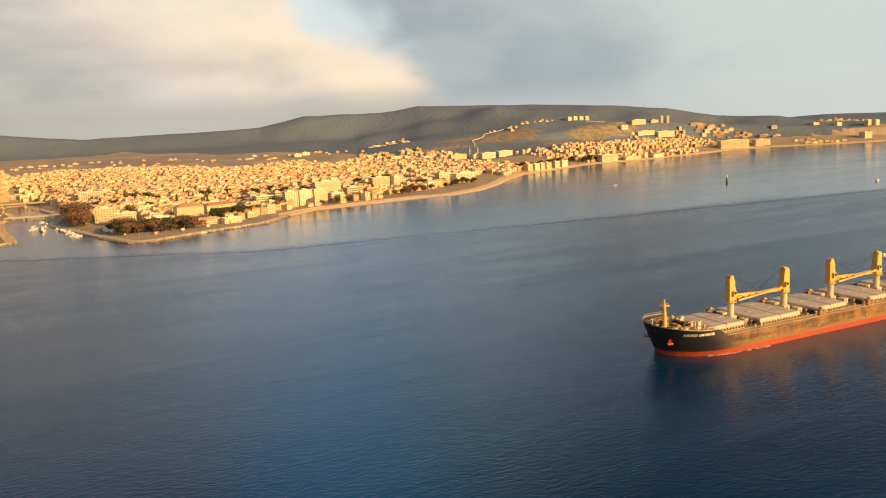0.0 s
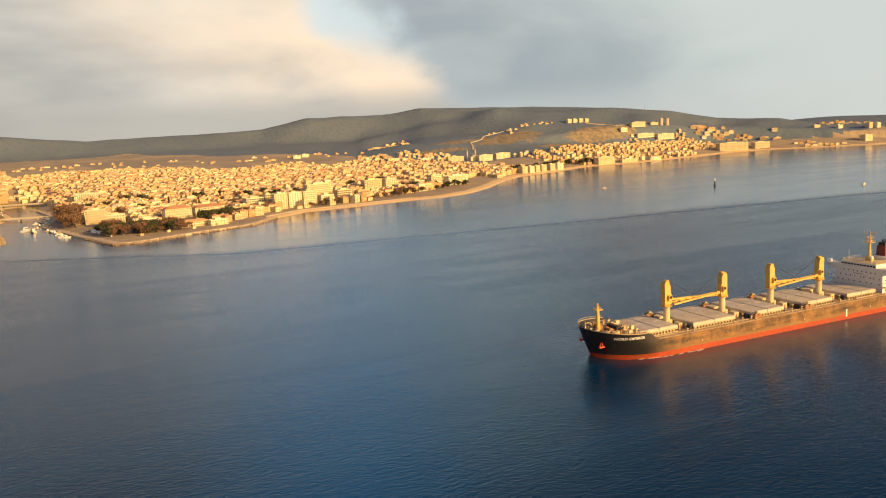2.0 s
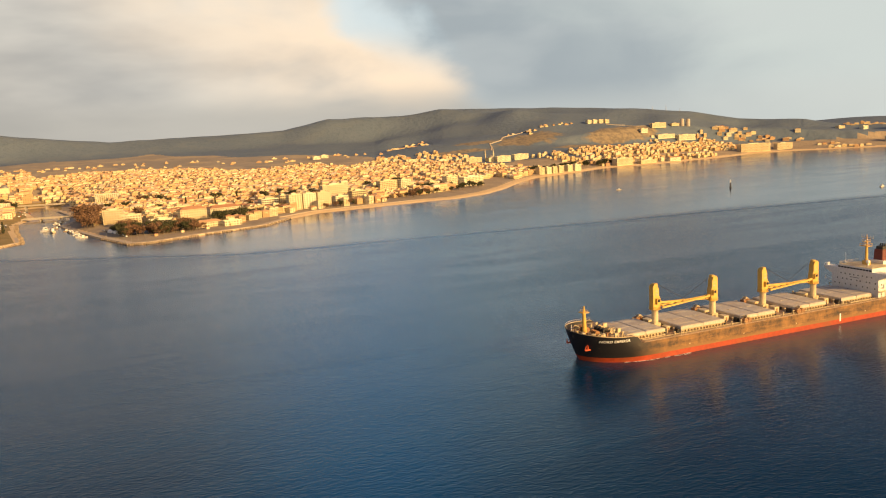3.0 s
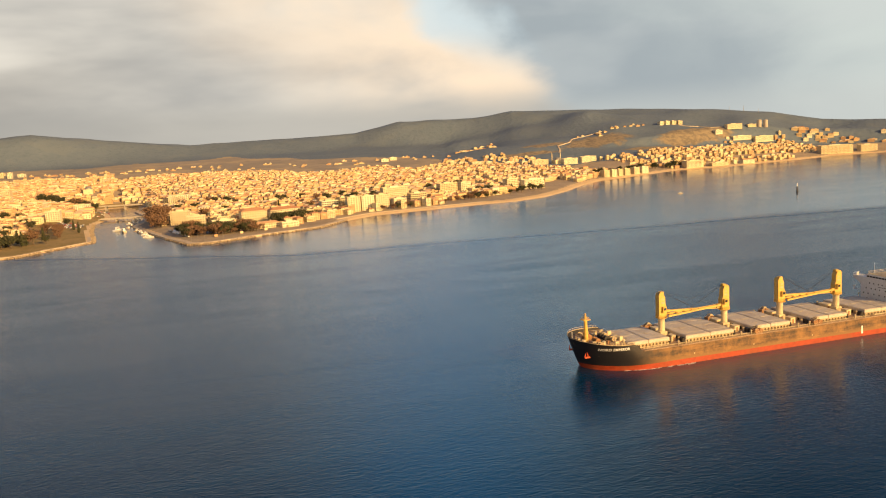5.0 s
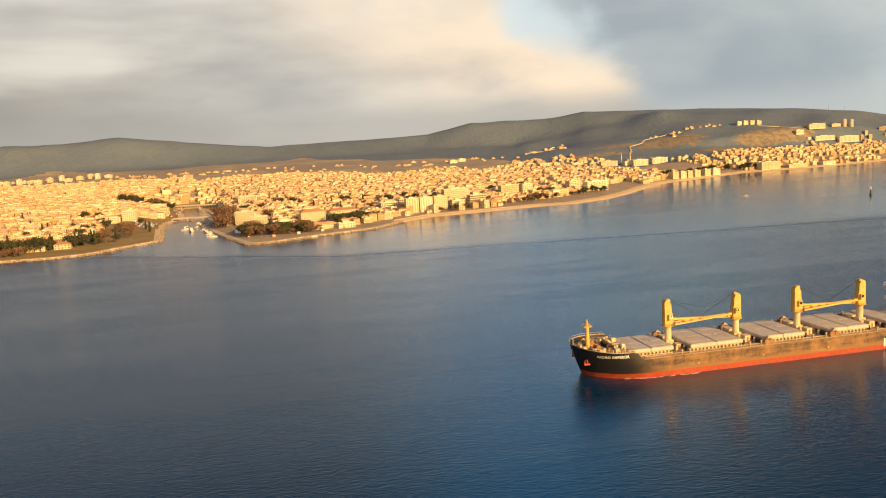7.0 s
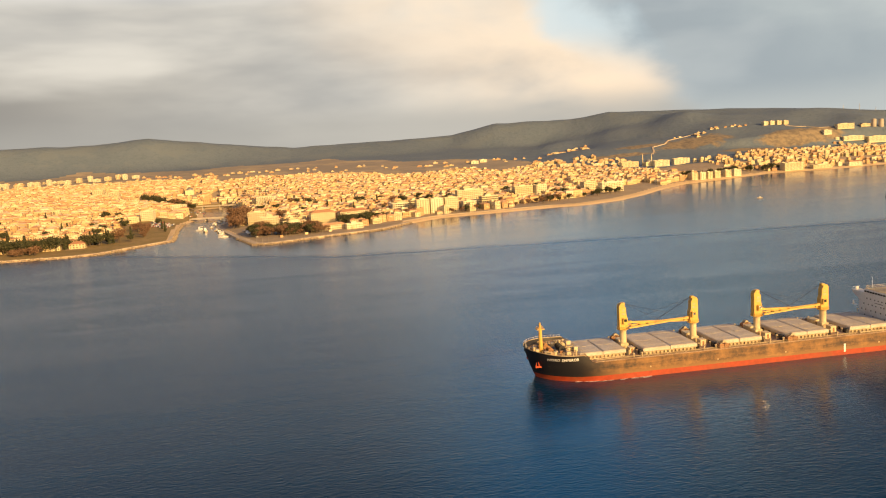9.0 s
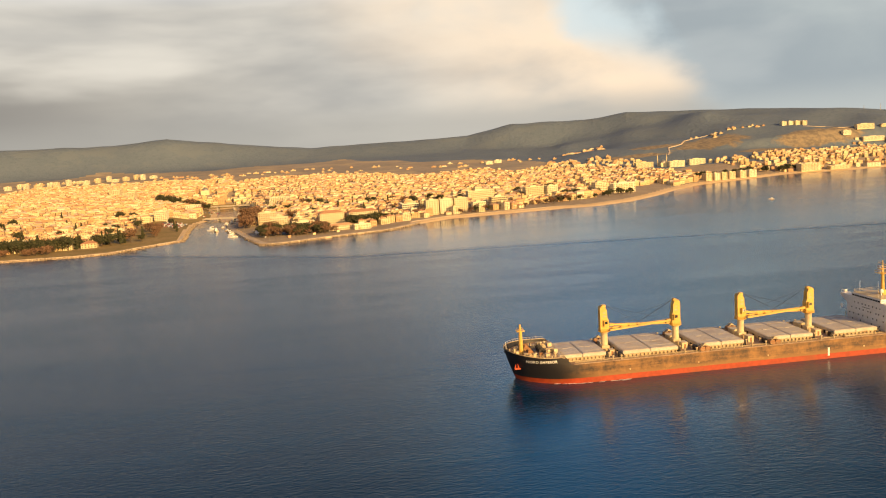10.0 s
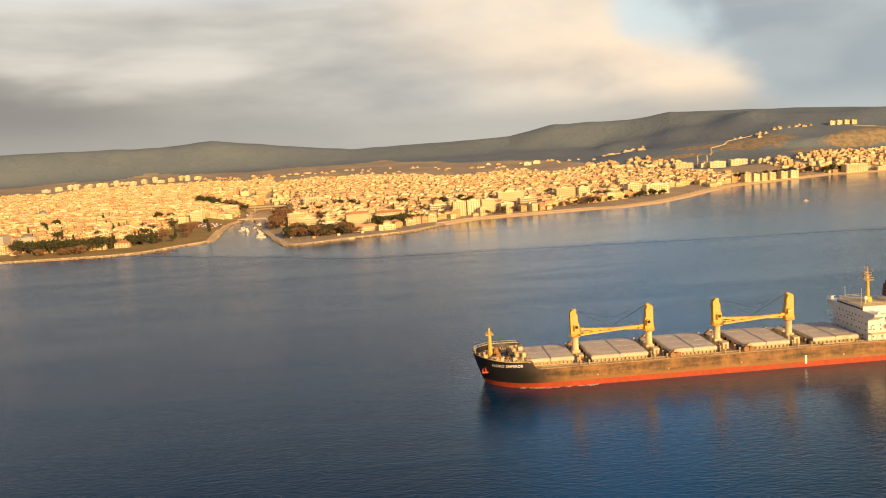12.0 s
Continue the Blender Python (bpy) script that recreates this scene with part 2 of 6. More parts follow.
MAT = {
    "sea": sea_material(),
    "hull": hull_material(),
    "boot": material("red_antifouling", (0.38, 0.052, 0.015), 0.55, spread=0.22, grain=0.14, stain=0.26, stain_colour=(0.22, 0.075, 0.025)),
    "deck": material("weathered_red_brown_deck", (0.42, 0.30, 0.21), 0.8, spread=0.3, grain=0.3, stain=0.3, stain_colour=(0.20, 0.10, 0.06)),
    "hatch": material("grey_hatch_paint", (0.56, 0.50, 0.415), 0.6, spread=0.15, grain=0.25, stain=0.2, stain_colour=(0.36, 0.27, 0.20)),
    "coaming": material("cream_coaming_paint", (0.55, 0.44, 0.27), 0.6, spread=0.25, grain=0.5, stain=0.3, stain_colour=(0.25, 0.12, 0.06)),
    "crane": material("yellow_crane_paint", (0.70, 0.445, 0.095), 0.5, spread=0.15, grain=0.4, stain=0.15, stain_colour=(0.42, 0.24, 0.08)),
    "pedestal": material("cream_pedestal_paint", (0.66, 0.55, 0.34), 0.55, spread=0.15, grain=0.4, stain=0.2, stain_colour=(0.40, 0.24, 0.12)),
    "white": material("white_ship_paint", (0.76, 0.76, 0.74), 0.5, spread=0.08, grain=0.3, stain=0.1, stain_colour=(0.55, 0.45, 0.34)),
    "dark": material("dark_oily_steel", (0.035, 0.032, 0.030), 0.6, spread=0.4),
    "glass": material("dark_window_glass", (0.02, 0.024, 0.028), 0.08, spread=0.1),
    # house window glass; brown base colour stands in for what the panes reflect
    "pane": material("reflection_tinted_window", (0.15, 0.115, 0.08), 0.35, spread=0.3, grain=0.3),
    "rust": material("rusty_steel", (0.36, 0.19, 0.09), 0.85, spread=0.4, grain=0.8, stain=0.3),
    "steel": material("grey_steel", (0.28, 0.27, 0.25), 0.5, metal=0.3),
    "funnel": material("dark_red_funnel_paint", (0.16, 0.035, 0.025), 0.5),
    "orange": material("orange_lifeboat_shell", (0.85, 0.16, 0.03), 0.4, spread=0.1),
    "letter": material("white_letter_paint", (0.8, 0.8, 0.78), 0.5, spread=0.05),
    "anchor_red": material("red_lead_paint", (0.55, 0.09, 0.03), 0.6, spread=0.3),
    "foam": material("white_foam", (0.75, 0.78, 0.80), 0.6, spread=0.15, grain=0.5),
    "wire": material("steel_wire", (0.05, 0.05, 0.055), 0.5),
    "sand": land_material("pale_beach_sand", ((0.68, 0.50, 0.28), (0.75, 0.57, 0.34), (0.58, 0.41, 0.23)), 0.06, bump=0.2),
    "urban": land_material("dusty_town_ground", ((0.36, 0.29, 0.21), (0.44, 0.35, 0.24), (0.25, 0.20, 0.15)), 0.03),
    "park": land_material("winter_park_grass", ((0.29, 0.215, 0.085), (0.37, 0.265, 0.115), (0.19, 0.155, 0.065)), 0.03),
    # hill scrub lightened and blued: distance haze is put into its base colour
    "hill": land_material("haze_tinted_scrub", ((0.135, 0.178, 0.236), (0.148, 0.190, 0.246), (0.108, 0.150, 0.206)), 0.014, patch=(0.010, (0.152, 0.192, 0.24)), bump=3.0,
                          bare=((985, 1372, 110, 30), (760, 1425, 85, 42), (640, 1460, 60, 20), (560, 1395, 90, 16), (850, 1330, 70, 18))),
    "field": land_material("dry_winter_fields", ((0.30, 0.26, 0.21), (0.37, 0.31, 0.235), (0.24, 0.215, 0.18)), 0.009, patch=(0.012, (0.42, 0.34, 0.23))),
    "paving": material("pale_promenade_paving", (0.60, 0.49, 0.35), 0.85, spread=0.2, grain=0.2),
    "rubble": material("shore_rubble_stone", (0.33, 0.26, 0.18), 0.9, spread=0.4, grain=0.5, vary=0.5),
    "concrete": material("bridge_concrete", (0.48, 0.43, 0.36), 0.85, spread=0.2, grain=0.2),
    "wall": palette("render_walls", [(0.64, 0.50, 0.26), (0.70, 0.60, 0.36), (0.56, 0.40, 0.20), (0.66, 0.54, 0.31), (0.52, 0.34, 0.17), (0.72, 0.66, 0.45), (0.60, 0.46, 0.24), (0.46, 0.29, 0.15)], 0.85),
    "house_wall": palette("painted_house_walls", [(0.64, 0.51, 0.28), (0.72, 0.62, 0.39), (0.58, 0.41, 0.21), (0.68, 0.56, 0.33), (0.54, 0.34, 0.17), (0.74, 0.67, 0.46)], 0.85, island=False),
    "roof": palette("clay_and_concrete_roofs", [(0.50, 0.27, 0.15), (0.58, 0.36, 0.21), (0.60, 0.49, 0.35), (0.45, 0.24, 0.14), (0.66, 0.57, 0.43), (0.54, 0.32, 0.18), (0.58, 0.48, 0.35)], 0.9),
    "tile": palette("clay_roof_tiles", [(0.50, 0.26, 0.14), (0.57, 0.34, 0.19), (0.44, 0.22, 0.12)], 0.9, island=False),
    "flatroof": palette("concrete_roof_slab", [(0.55, 0.48, 0.38), (0.62, 0.57, 0.48), (0.48, 0.40, 0.32)], 0.9, island=False),
    "pale_wall": palette("pale_block_walls", [(0.70, 0.60, 0.38), (0.74, 0.66, 0.45), (0.66, 0.55, 0.33), (0.76, 0.70, 0.50)], 0.85, island=False),
    "bark": material("grey_brown_bark", (0.12, 0.085, 0.06), 0.95, spread=0.3),
    "twig": palette("bare_brown_twigs", [(0.17, 0.095, 0.055), (0.21, 0.12, 0.07), (0.13, 0.075, 0.045)], 0.95),
    "pine": palette("dark_pine_needles", [(0.040, 0.048, 0.020), (0.060, 0.062, 0.026), (0.028, 0.036, 0.016)], 0.95),
    "boat": palette("boat_paint", [(0.75, 0.72, 0.66), (0.62, 0.52, 0.36), (0.70, 0.70, 0.70), (0.40, 0.30, 0.2)], 0.5, island=False),
    "car": palette("car_paint", [(0.75, 0.74, 0.72), (0.5, 0.5, 0.5), (0.08, 0.08, 0.09), (0.7, 0.7, 0.68), (0.35, 0.05, 0.04), (0.12, 0.16, 0.25)], 0.35, island=False),
}


# ---- mesh tools ----
class Geo:
    """Collects boxes, tubes and sheets into one mesh."""

    def __init__(self):
        self.v, self.f, self.m = [], [], []

    def face(self, pts, mat=0):
        n = len(self.v)
        self.v += [tuple(p) for p in pts]
        self.f.append(tuple(range(n, n + len(pts))))
        self.m.append(mat)

    def box(self, x0, x1, y0, y1, z0, z1, mat=0, turn=None, taper=0.0):
        t = taper
        pts = [Vector(p) for p in ((x0, y0, z0), (x1, y0, z0), (x1, y1, z0), (x0, y1, z0), (x0 + t, y0 + t, z1), (x1 - t, y0 + t, z1), (x1 - t, y1 - t, z1), (x0 + t, y1 - t, z1))]
        if turn is not None:
            pts = [turn @ p for p in pts]
        n = len(self.v)
        self.v += [tuple(p) for p in pts]
        for q in ((0, 3, 2, 1), (4, 5, 6, 7), (0, 1, 5, 4), (1, 2, 6, 5), (2, 3, 7, 6), (3, 0, 4, 7)):
            self.f.append(tuple(n + i for i in q))
            self.m.append(mat)
        return self

    def tube(self, a, b, ra, rb=None, n=8, mat=0):
        rb = ra if rb is None else rb
        a, b = Vector(a), Vector(b)
        q = (b - a).to_track_quat("Z", "Y")
        k = len(self.v)
        for p, r in ((a, ra), (b, rb)):
            for i in range(n):
                w = 2 * math.pi * i / n
                self.v.append(tuple(p + q @ Vector((r * math.cos(w), r * math.sin(w), 0))))
        for i in range(n):
            j = (i + 1) % n
            self.f.append((k + i, k + j, k + n + j, k + n + i))
            self.m.append(mat)
        self.f += [tuple(k + i for i in reversed(range(n))), tuple(k + n + i for i in range(n))]
        self.m += [mat, mat]
        return self

    def path(self, pts, r, n=6, mat=0):
        pts = [Vector(p) for p in pts]
        k = len(self.v)
        for i, p in enumerate(pts):
            q = (pts[min(i + 1, len(pts) - 1)] - pts[max(i - 1, 0)]).to_track_quat("Z", "Y")
            for j in range(n):
                w = 2 * math.pi * j / n
                self.v.append(tuple(p + q @ Vector((r * math.cos(w), r * math.sin(w), 0))))
        for i in range(len(pts) - 1):
            for j in range(n):
                a, b = k + i * n + j, k + i * n + (j + 1) % n
                self.f.append((a, b, b + n, a + n))
                self.m.append(mat)
        return self

    def ball(self, c, rx, ry, rz, n=10, rings=6, mat=0, low=-90.0):
        k = len(self.v)
        for i in range(rings + 1):
            w = radians(low + (90 - low) * i / rings)
            for j in range(n):
                u = 2 * math.pi * j / n
                self.v.append((c[0] + rx * math.cos(w) * math.cos(u), c[1] + ry * math.cos(w) * math.sin(u), c[2] + rz * math.sin(w)))
        for i in range(rings):
            for j in range(n):
                self.f.append((k + i * n + j, k + i * n + (j + 1) % n, k + (i + 1) * n + (j + 1) % n, k + (i + 1) * n + j))
                self.m.append(mat)
        return self

    def mesh(self, name, mats, smooth=False):
        me = bpy.data.meshes.new(name)
        me.from_pydata(self.v, [], self.f)
        for mm in mats:
            me.materials.append(mm)
        if len(mats) > 1:
            me.polygons.foreach_set("material_index", self.m)
        if smooth:
            me.polygons.foreach_set("use_smooth", [True] * len(me.polygons))
        me.update()
        return me


def thing(name, geo, mats, label, category, group="", kind="", at=None, smooth=False):
    """A top-level thing: a mesh, or an Empty where geo is None."""
    mats = mats if isinstance(mats, (list, tuple)) else [mats]
    ob = new(name, geo.mesh(name, mats, smooth) if geo is not None else None)
    if at is not None:
        ob.matrix_world = at
    return tagged(ob, label, category, group, kind)


def part(name, geo, mat, parent, label="", at=None, smooth=False):
    """One mesh part under its thing or part; geo may be a finished mesh."""
    me = geo if isinstance(geo, bpy.types.Mesh) else geo.mesh(name, mat if isinstance(mat, (list, tuple)) else [mat], smooth)
    ob = new(name, me)
    ob.parent = parent
    if at is not None:
        ob.matrix_basis = at
    return tagged(ob, label)


# ---- sea and land ----
HUB = (-130.0, -270.0)  # the land is laid out in rings about this point
COAST = np.array([(-2600, 900), (-1500, 640), (-800, 600), (-464, 589), (-339, 579), (-311, 587), (-289, 621), (-250, 669), (-257, 728), (-270, 825), (-277, 917), (-262, 1000),
                  (-278, 1110), (-306, 1235), (-268, 1240), (-238, 1100), (-216, 985), (-214, 900), (-222, 820), (-198, 725), (-174, 637), (-150, 560), (-131, 555), (-74, 587), (-8, 613), (31, 667),
                  (74, 703), (150, 715), (234, 728), (273, 727), (333, 759), (390, 816), (464, 908), (523, 966), (638, 1020), (738, 1072), (858, 1064), (953, 1085),
                  (1060, 1104), (1167, 1140), (1260, 1130), (1466, 1004), (2600, 950)], float)
OPEN = np.concatenate([COAST[:8], COAST[21:]])  # the coast with the river mouth closed
LAND = np.concatenate([COAST, [(4800, 950), (4800, 6000), (-4800, 6000), (-4800, 900)]])
RIDGE_AZ = [-80, -23, -13.5, -10, -6, -0.5, 7, 10.8, 13.9, 19, 21.8, 29.5, 35, 38.9, 42, 46, 48, 52, 80]
RIDGE_Z = [120, 148, 143, 153, 131, 104, 107, 110, 136, 133, 145, 133, 118, 101, 75, 64, 49, 39, 30]
RIDGE_R = 2300.0


def away(px, py, line):
    """Distance from points to a broken line."""
    best = np.full(np.shape(px), 1e9)
    for (ax, ay), (bx, by) in zip(line[:-1], line[1:]):
        dx, dy = bx - ax, by - ay
        t = np.clip(((px - ax) * dx + (py - ay) * dy) / (dx * dx + dy * dy), 0, 1)
        best = np.minimum(best, np.hypot(px - ax - t * dx, py - ay - t * dy))
    return best


def inside(px, py, ring):
    hit = np.zeros(np.shape(px), bool)
    for (ax, ay), (bx, by) in zip(ring, np.roll(ring, -1, 0)):
        cross = (ay > py) != (by > py)
        hit ^= cross & (px < (bx - ax) * (py - ay) / (by - ay + 1e-12) + ax)
    return hit


def lumps(px, py, size, seed):
    """Soft random hills from a few crossed waves, about -1 to 1."""
    rng, out = np.random.RandomState(seed), 0.0
    for k in range(7):
        w, ph, s = rng.uniform(0, math.pi), rng.uniform(0, 6.28), size * rng.uniform(0.6, 1.6)
        out = out + np.sin((px * math.cos(w) + py * math.sin(w)) * 6.28 / s + ph)
    return out / 3.5


def shore(px, py):
    """Signed distance to the waterline, positive on land."""
    return np.where(inside(px, py, LAND), 1, -1) * away(px, py, COAST)


def height(px, py):
    """Height of the land."""
    px, py = np.asarray(px, float), np.asarray(py, float)
    sd = shore(px, py)
    d = np.where(inside(px, py, LAND), away(px, py, OPEN), 0.0)
    r, az = np.hypot(px - HUB[0], py - HUB[1]), np.degrees(np.arctan2(px - HUB[0], py - HUB[1]))
    zr = np.interp(az, RIDGE_AZ, RIDGE_Z)
    s = d / (d + np.maximum(RIDGE_R - r, 1.0))
    plain = np.interp(s, (0, 0.1, 0.2, 0.38, 0.58, 0.72, 0.85, 1), (0, 2, 8, 24, 42, 55, 66, 74))
    foot = np.clip((s - 0.84) / 0.16, 0, 1)
    left = (plain + (zr - 74) * foot * foot * (3 - 2 * foot)) / zr  # a level plain, then the range behind it
    mid = np.interp(s, (0, 0.15, 0.3, 0.6, 0.8, 1), (0, 0.07, 0.15, 0.55, 0.85, 1))
    right = np.interp(s, (0, 0.1, 0.2, 0.3, 0.6, 1), (0, 0.10, 0.36, 0.55, 0.72, 1))
    g = np.where(az < 27, left + (mid - left) * np.clip((az - 17) / 10, 0, 1), mid + (right - mid) * np.clip((az - 27) / 11, 0, 1))
    z = zr * g
    wild = np.clip((s - np.interp(az, (8, 20), (0.86, 0.42))) / 0.2, 0, 1)
    z = z + wild * (1 - np.clip((s - 0.9) / 0.1, 0, 1)) * (lumps(px, py, 420, 3) * 10 + lumps(px, py, 150, 5) * 4.5) + np.clip((s - 0.9) / 0.1, 0, 1) * lumps(px, py, 90, 9) * 1.0
    back = np.clip((r - RIDGE_R) / 700, 0, 1)
    z = z * (1 - back) - 20 * back
    far = np.clip(1 - np.abs(r - 3500) / 700, 0, 1) * np.clip((az - 34) / 12, 0, 1)
    z = np.maximum(z, far * (46 + lumps(px, py, 500, 11) * 5))
    bank = 1.7 + np.maximum(sd - 10, 0) * 0.12  # low banks along the river
    z = np.minimum(np.minimum(z + 1.7, bank + d * 0.02 * np.clip((sd - 8) / 80, 0, 1) + 100 * wild), np.maximum(sd, 0) * 0.35 + np.where(sd > 5, 500, 0))
    return np.where(sd > 0, z, np.maximum(sd * 0.3, -3.0))


GX, GY = np.arange(-1300, 1900, 5.0), np.arange(480, 1760, 5.0)
GXX, GYY = np.meshgrid(GX, GY, indexing="ij")
G_HEIGHT, G_SHORE = height(GXX, GYY), shore(GXX, GYY)


def sample(table, x, y):
    """Value at a place, between the points of a regular table."""
    u, v = np.clip((x + 1300) / 5.0, 0, len(GX) - 2), np.clip((y - 480) / 5.0, 0, len(GY) - 2)
    i, j = int(u), int(v)
    a, b = u - i, v - j
    return float(table[i, j] * (1 - a) * (1 - b) + table[i + 1, j] * a * (1 - b) + table[i, j + 1] * (1 - a) * b + table[i + 1, j + 1] * a * b)


def ground_at(x, y):
    if y > 1750 or x > 1890:
        return float(height(np.array([x]), np.array([y]))[0])
    return sample(G_HEIGHT, x, y)


def shore_at(x, y):
    return sample(G_SHORE, x, y)


sea = Geo()
ring = [(HUB[0] + 4850 * math.cos(2 * math.pi * i / 96), HUB[1] + 4850 * math.sin(2 * math.pi * i / 96), 0.0) for i in range(96)]
sea.face(ring)
thing("water", sea, MAT["sea"], "deep blue rippled strait water with calmer streaks", "water", kind="structure")


def rise(px, py):
    """How far inland a place is, from 0 at the coast to 1 on the ridge."""
    d = away(px, py, OPEN)
    s = d / (d + np.maximum(RIDGE_R - np.hypot(px - HUB[0], py - HUB[1]), 1.0))
    az = np.degrees(np.arctan2(px - HUB[0], py - HUB[1]))
    return s + np.clip((az - 14) / 30, 0, 0.5) + lumps(px, py, 260, 17) * 0.03


def build_ground():
    az = np.concatenate([np.arange(-80, -27, 1.5), np.arange(-27, 56, 0.2), np.arange(56, 82, 1.5)])
    rr = np.concatenate([np.arange(790, 1460, 5.0), np.arange(1460, 2320, 12.0), np.arange(2320, 4700, 70.0)])
    A, R = np.meshgrid(np.radians(az), rr, indexing="ij")
    X, Y = HUB[0] + R * np.sin(A), HUB[1] + R * np.cos(A)
    Z = height(X, Y)
    n, k = X.shape
    idx = np.arange(n * k).reshape(n, k)
    quads = np.stack([idx[:-1, :-1], idx[:-1, 1:], idx[1:, 1:], idx[1:, :-1]], -1).reshape(-1, 4)
    cx, cy = (a[quads].mean(1) for a in (X.ravel(), Y.ravel()))
    zmax = Z.ravel()[quads].max(1)
    keep = zmax > -2.9
    quads, cx, cy = quads[keep], cx[keep], cy[keep]
    sd = shore(cx, cy)
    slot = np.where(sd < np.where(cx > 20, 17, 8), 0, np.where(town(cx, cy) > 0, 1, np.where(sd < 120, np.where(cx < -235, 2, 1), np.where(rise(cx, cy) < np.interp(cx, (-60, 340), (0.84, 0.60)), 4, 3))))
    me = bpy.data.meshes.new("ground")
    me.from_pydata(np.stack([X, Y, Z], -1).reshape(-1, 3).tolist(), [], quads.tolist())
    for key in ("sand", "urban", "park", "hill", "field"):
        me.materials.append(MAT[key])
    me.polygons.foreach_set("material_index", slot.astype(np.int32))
    me.polygons.foreach_set("use_smooth", np.ones(len(quads), bool))
    me.update()
    tagged(new("ground", me), "coastal plain and scrub hills with fields and pale shore", "ground", kind="structure")


def town(px, py):
    """How densely built a place is, 0 to 1."""
    px, py = np.asarray(px, float), np.asarray(py, float)
    sd = shore(px, py)
    d = away(px, py, OPEN)
    land = inside(px, py, LAND)
    back = np.where(px < 430, 34.0, 22.0)
    back = np.where((px > 185) & (px < 470), 72.0, back)
    back = np.where(px < -240, np.where(py < 960, 62.0, 24.0), back)
    back = np.where((px > -240) & (px < -60), np.where(py < 760, 58.0, 26.0), back)
    edge = np.interp(px, (-900, -620, -200, -50, 110, 330, 520, 700), (780, 960, 820, 720, 560, 410, 270, 130)) + lumps(px, py, 160, 21) * 28
    main = land & (sd > back) & (d > back) & (d < edge) & (px < 1240)
    lot = (px > -345) & (px < -230) & (py > 640) & (py < 960)  # open car park by the river mouth
    return np.where(main & ~lot & (px > -1200), 1.0, 0.0)


build_ground()


# ---- the bulk carrier: bow at x = 0, stern at x = 190, port side towards -y ----
BEAM, DECK, FORE = 16.1, 7.5, 9.8
ship = thing("bulk_carrier", None, [], "laden black and red bulk carrier with four yellow cranes under way", "ship")


def stem(z):
    return 7.0 - 4.4 * max(0.0, min(1.0, z / 12.5)) ** 0.8 if z > 0 else 7.0


def half(x, z):
    """Half the hull's breadth at a station and height."""
    run = 30.0 - 13.0 * max(0.0, min(1.0, z / 10.0))
    s = max(0.0, min(1.0, (x - stem(z)) / run))
    b = BEAM * (1 - (1 - s) ** 2.3) ** 0.62
    if x > 165:
        t = (x - 165) / 25.0
        b *= 1 - (0.22 if z > 4 else 0.55) * t * t
    return b


def rail_top(x):
    """Height of the hull's upper edge."""
    if x < 22.5:
        return 10.9 + 1.9 * (1 - x / 22.5) ** 1.6
    if x < 26.5:
        t = (x - 22.5) / 4.0
        return 10.9 + (DECK + 0.25 - 10.9) * t * t * (3 - 2 * t)
    return DECK + 0.25


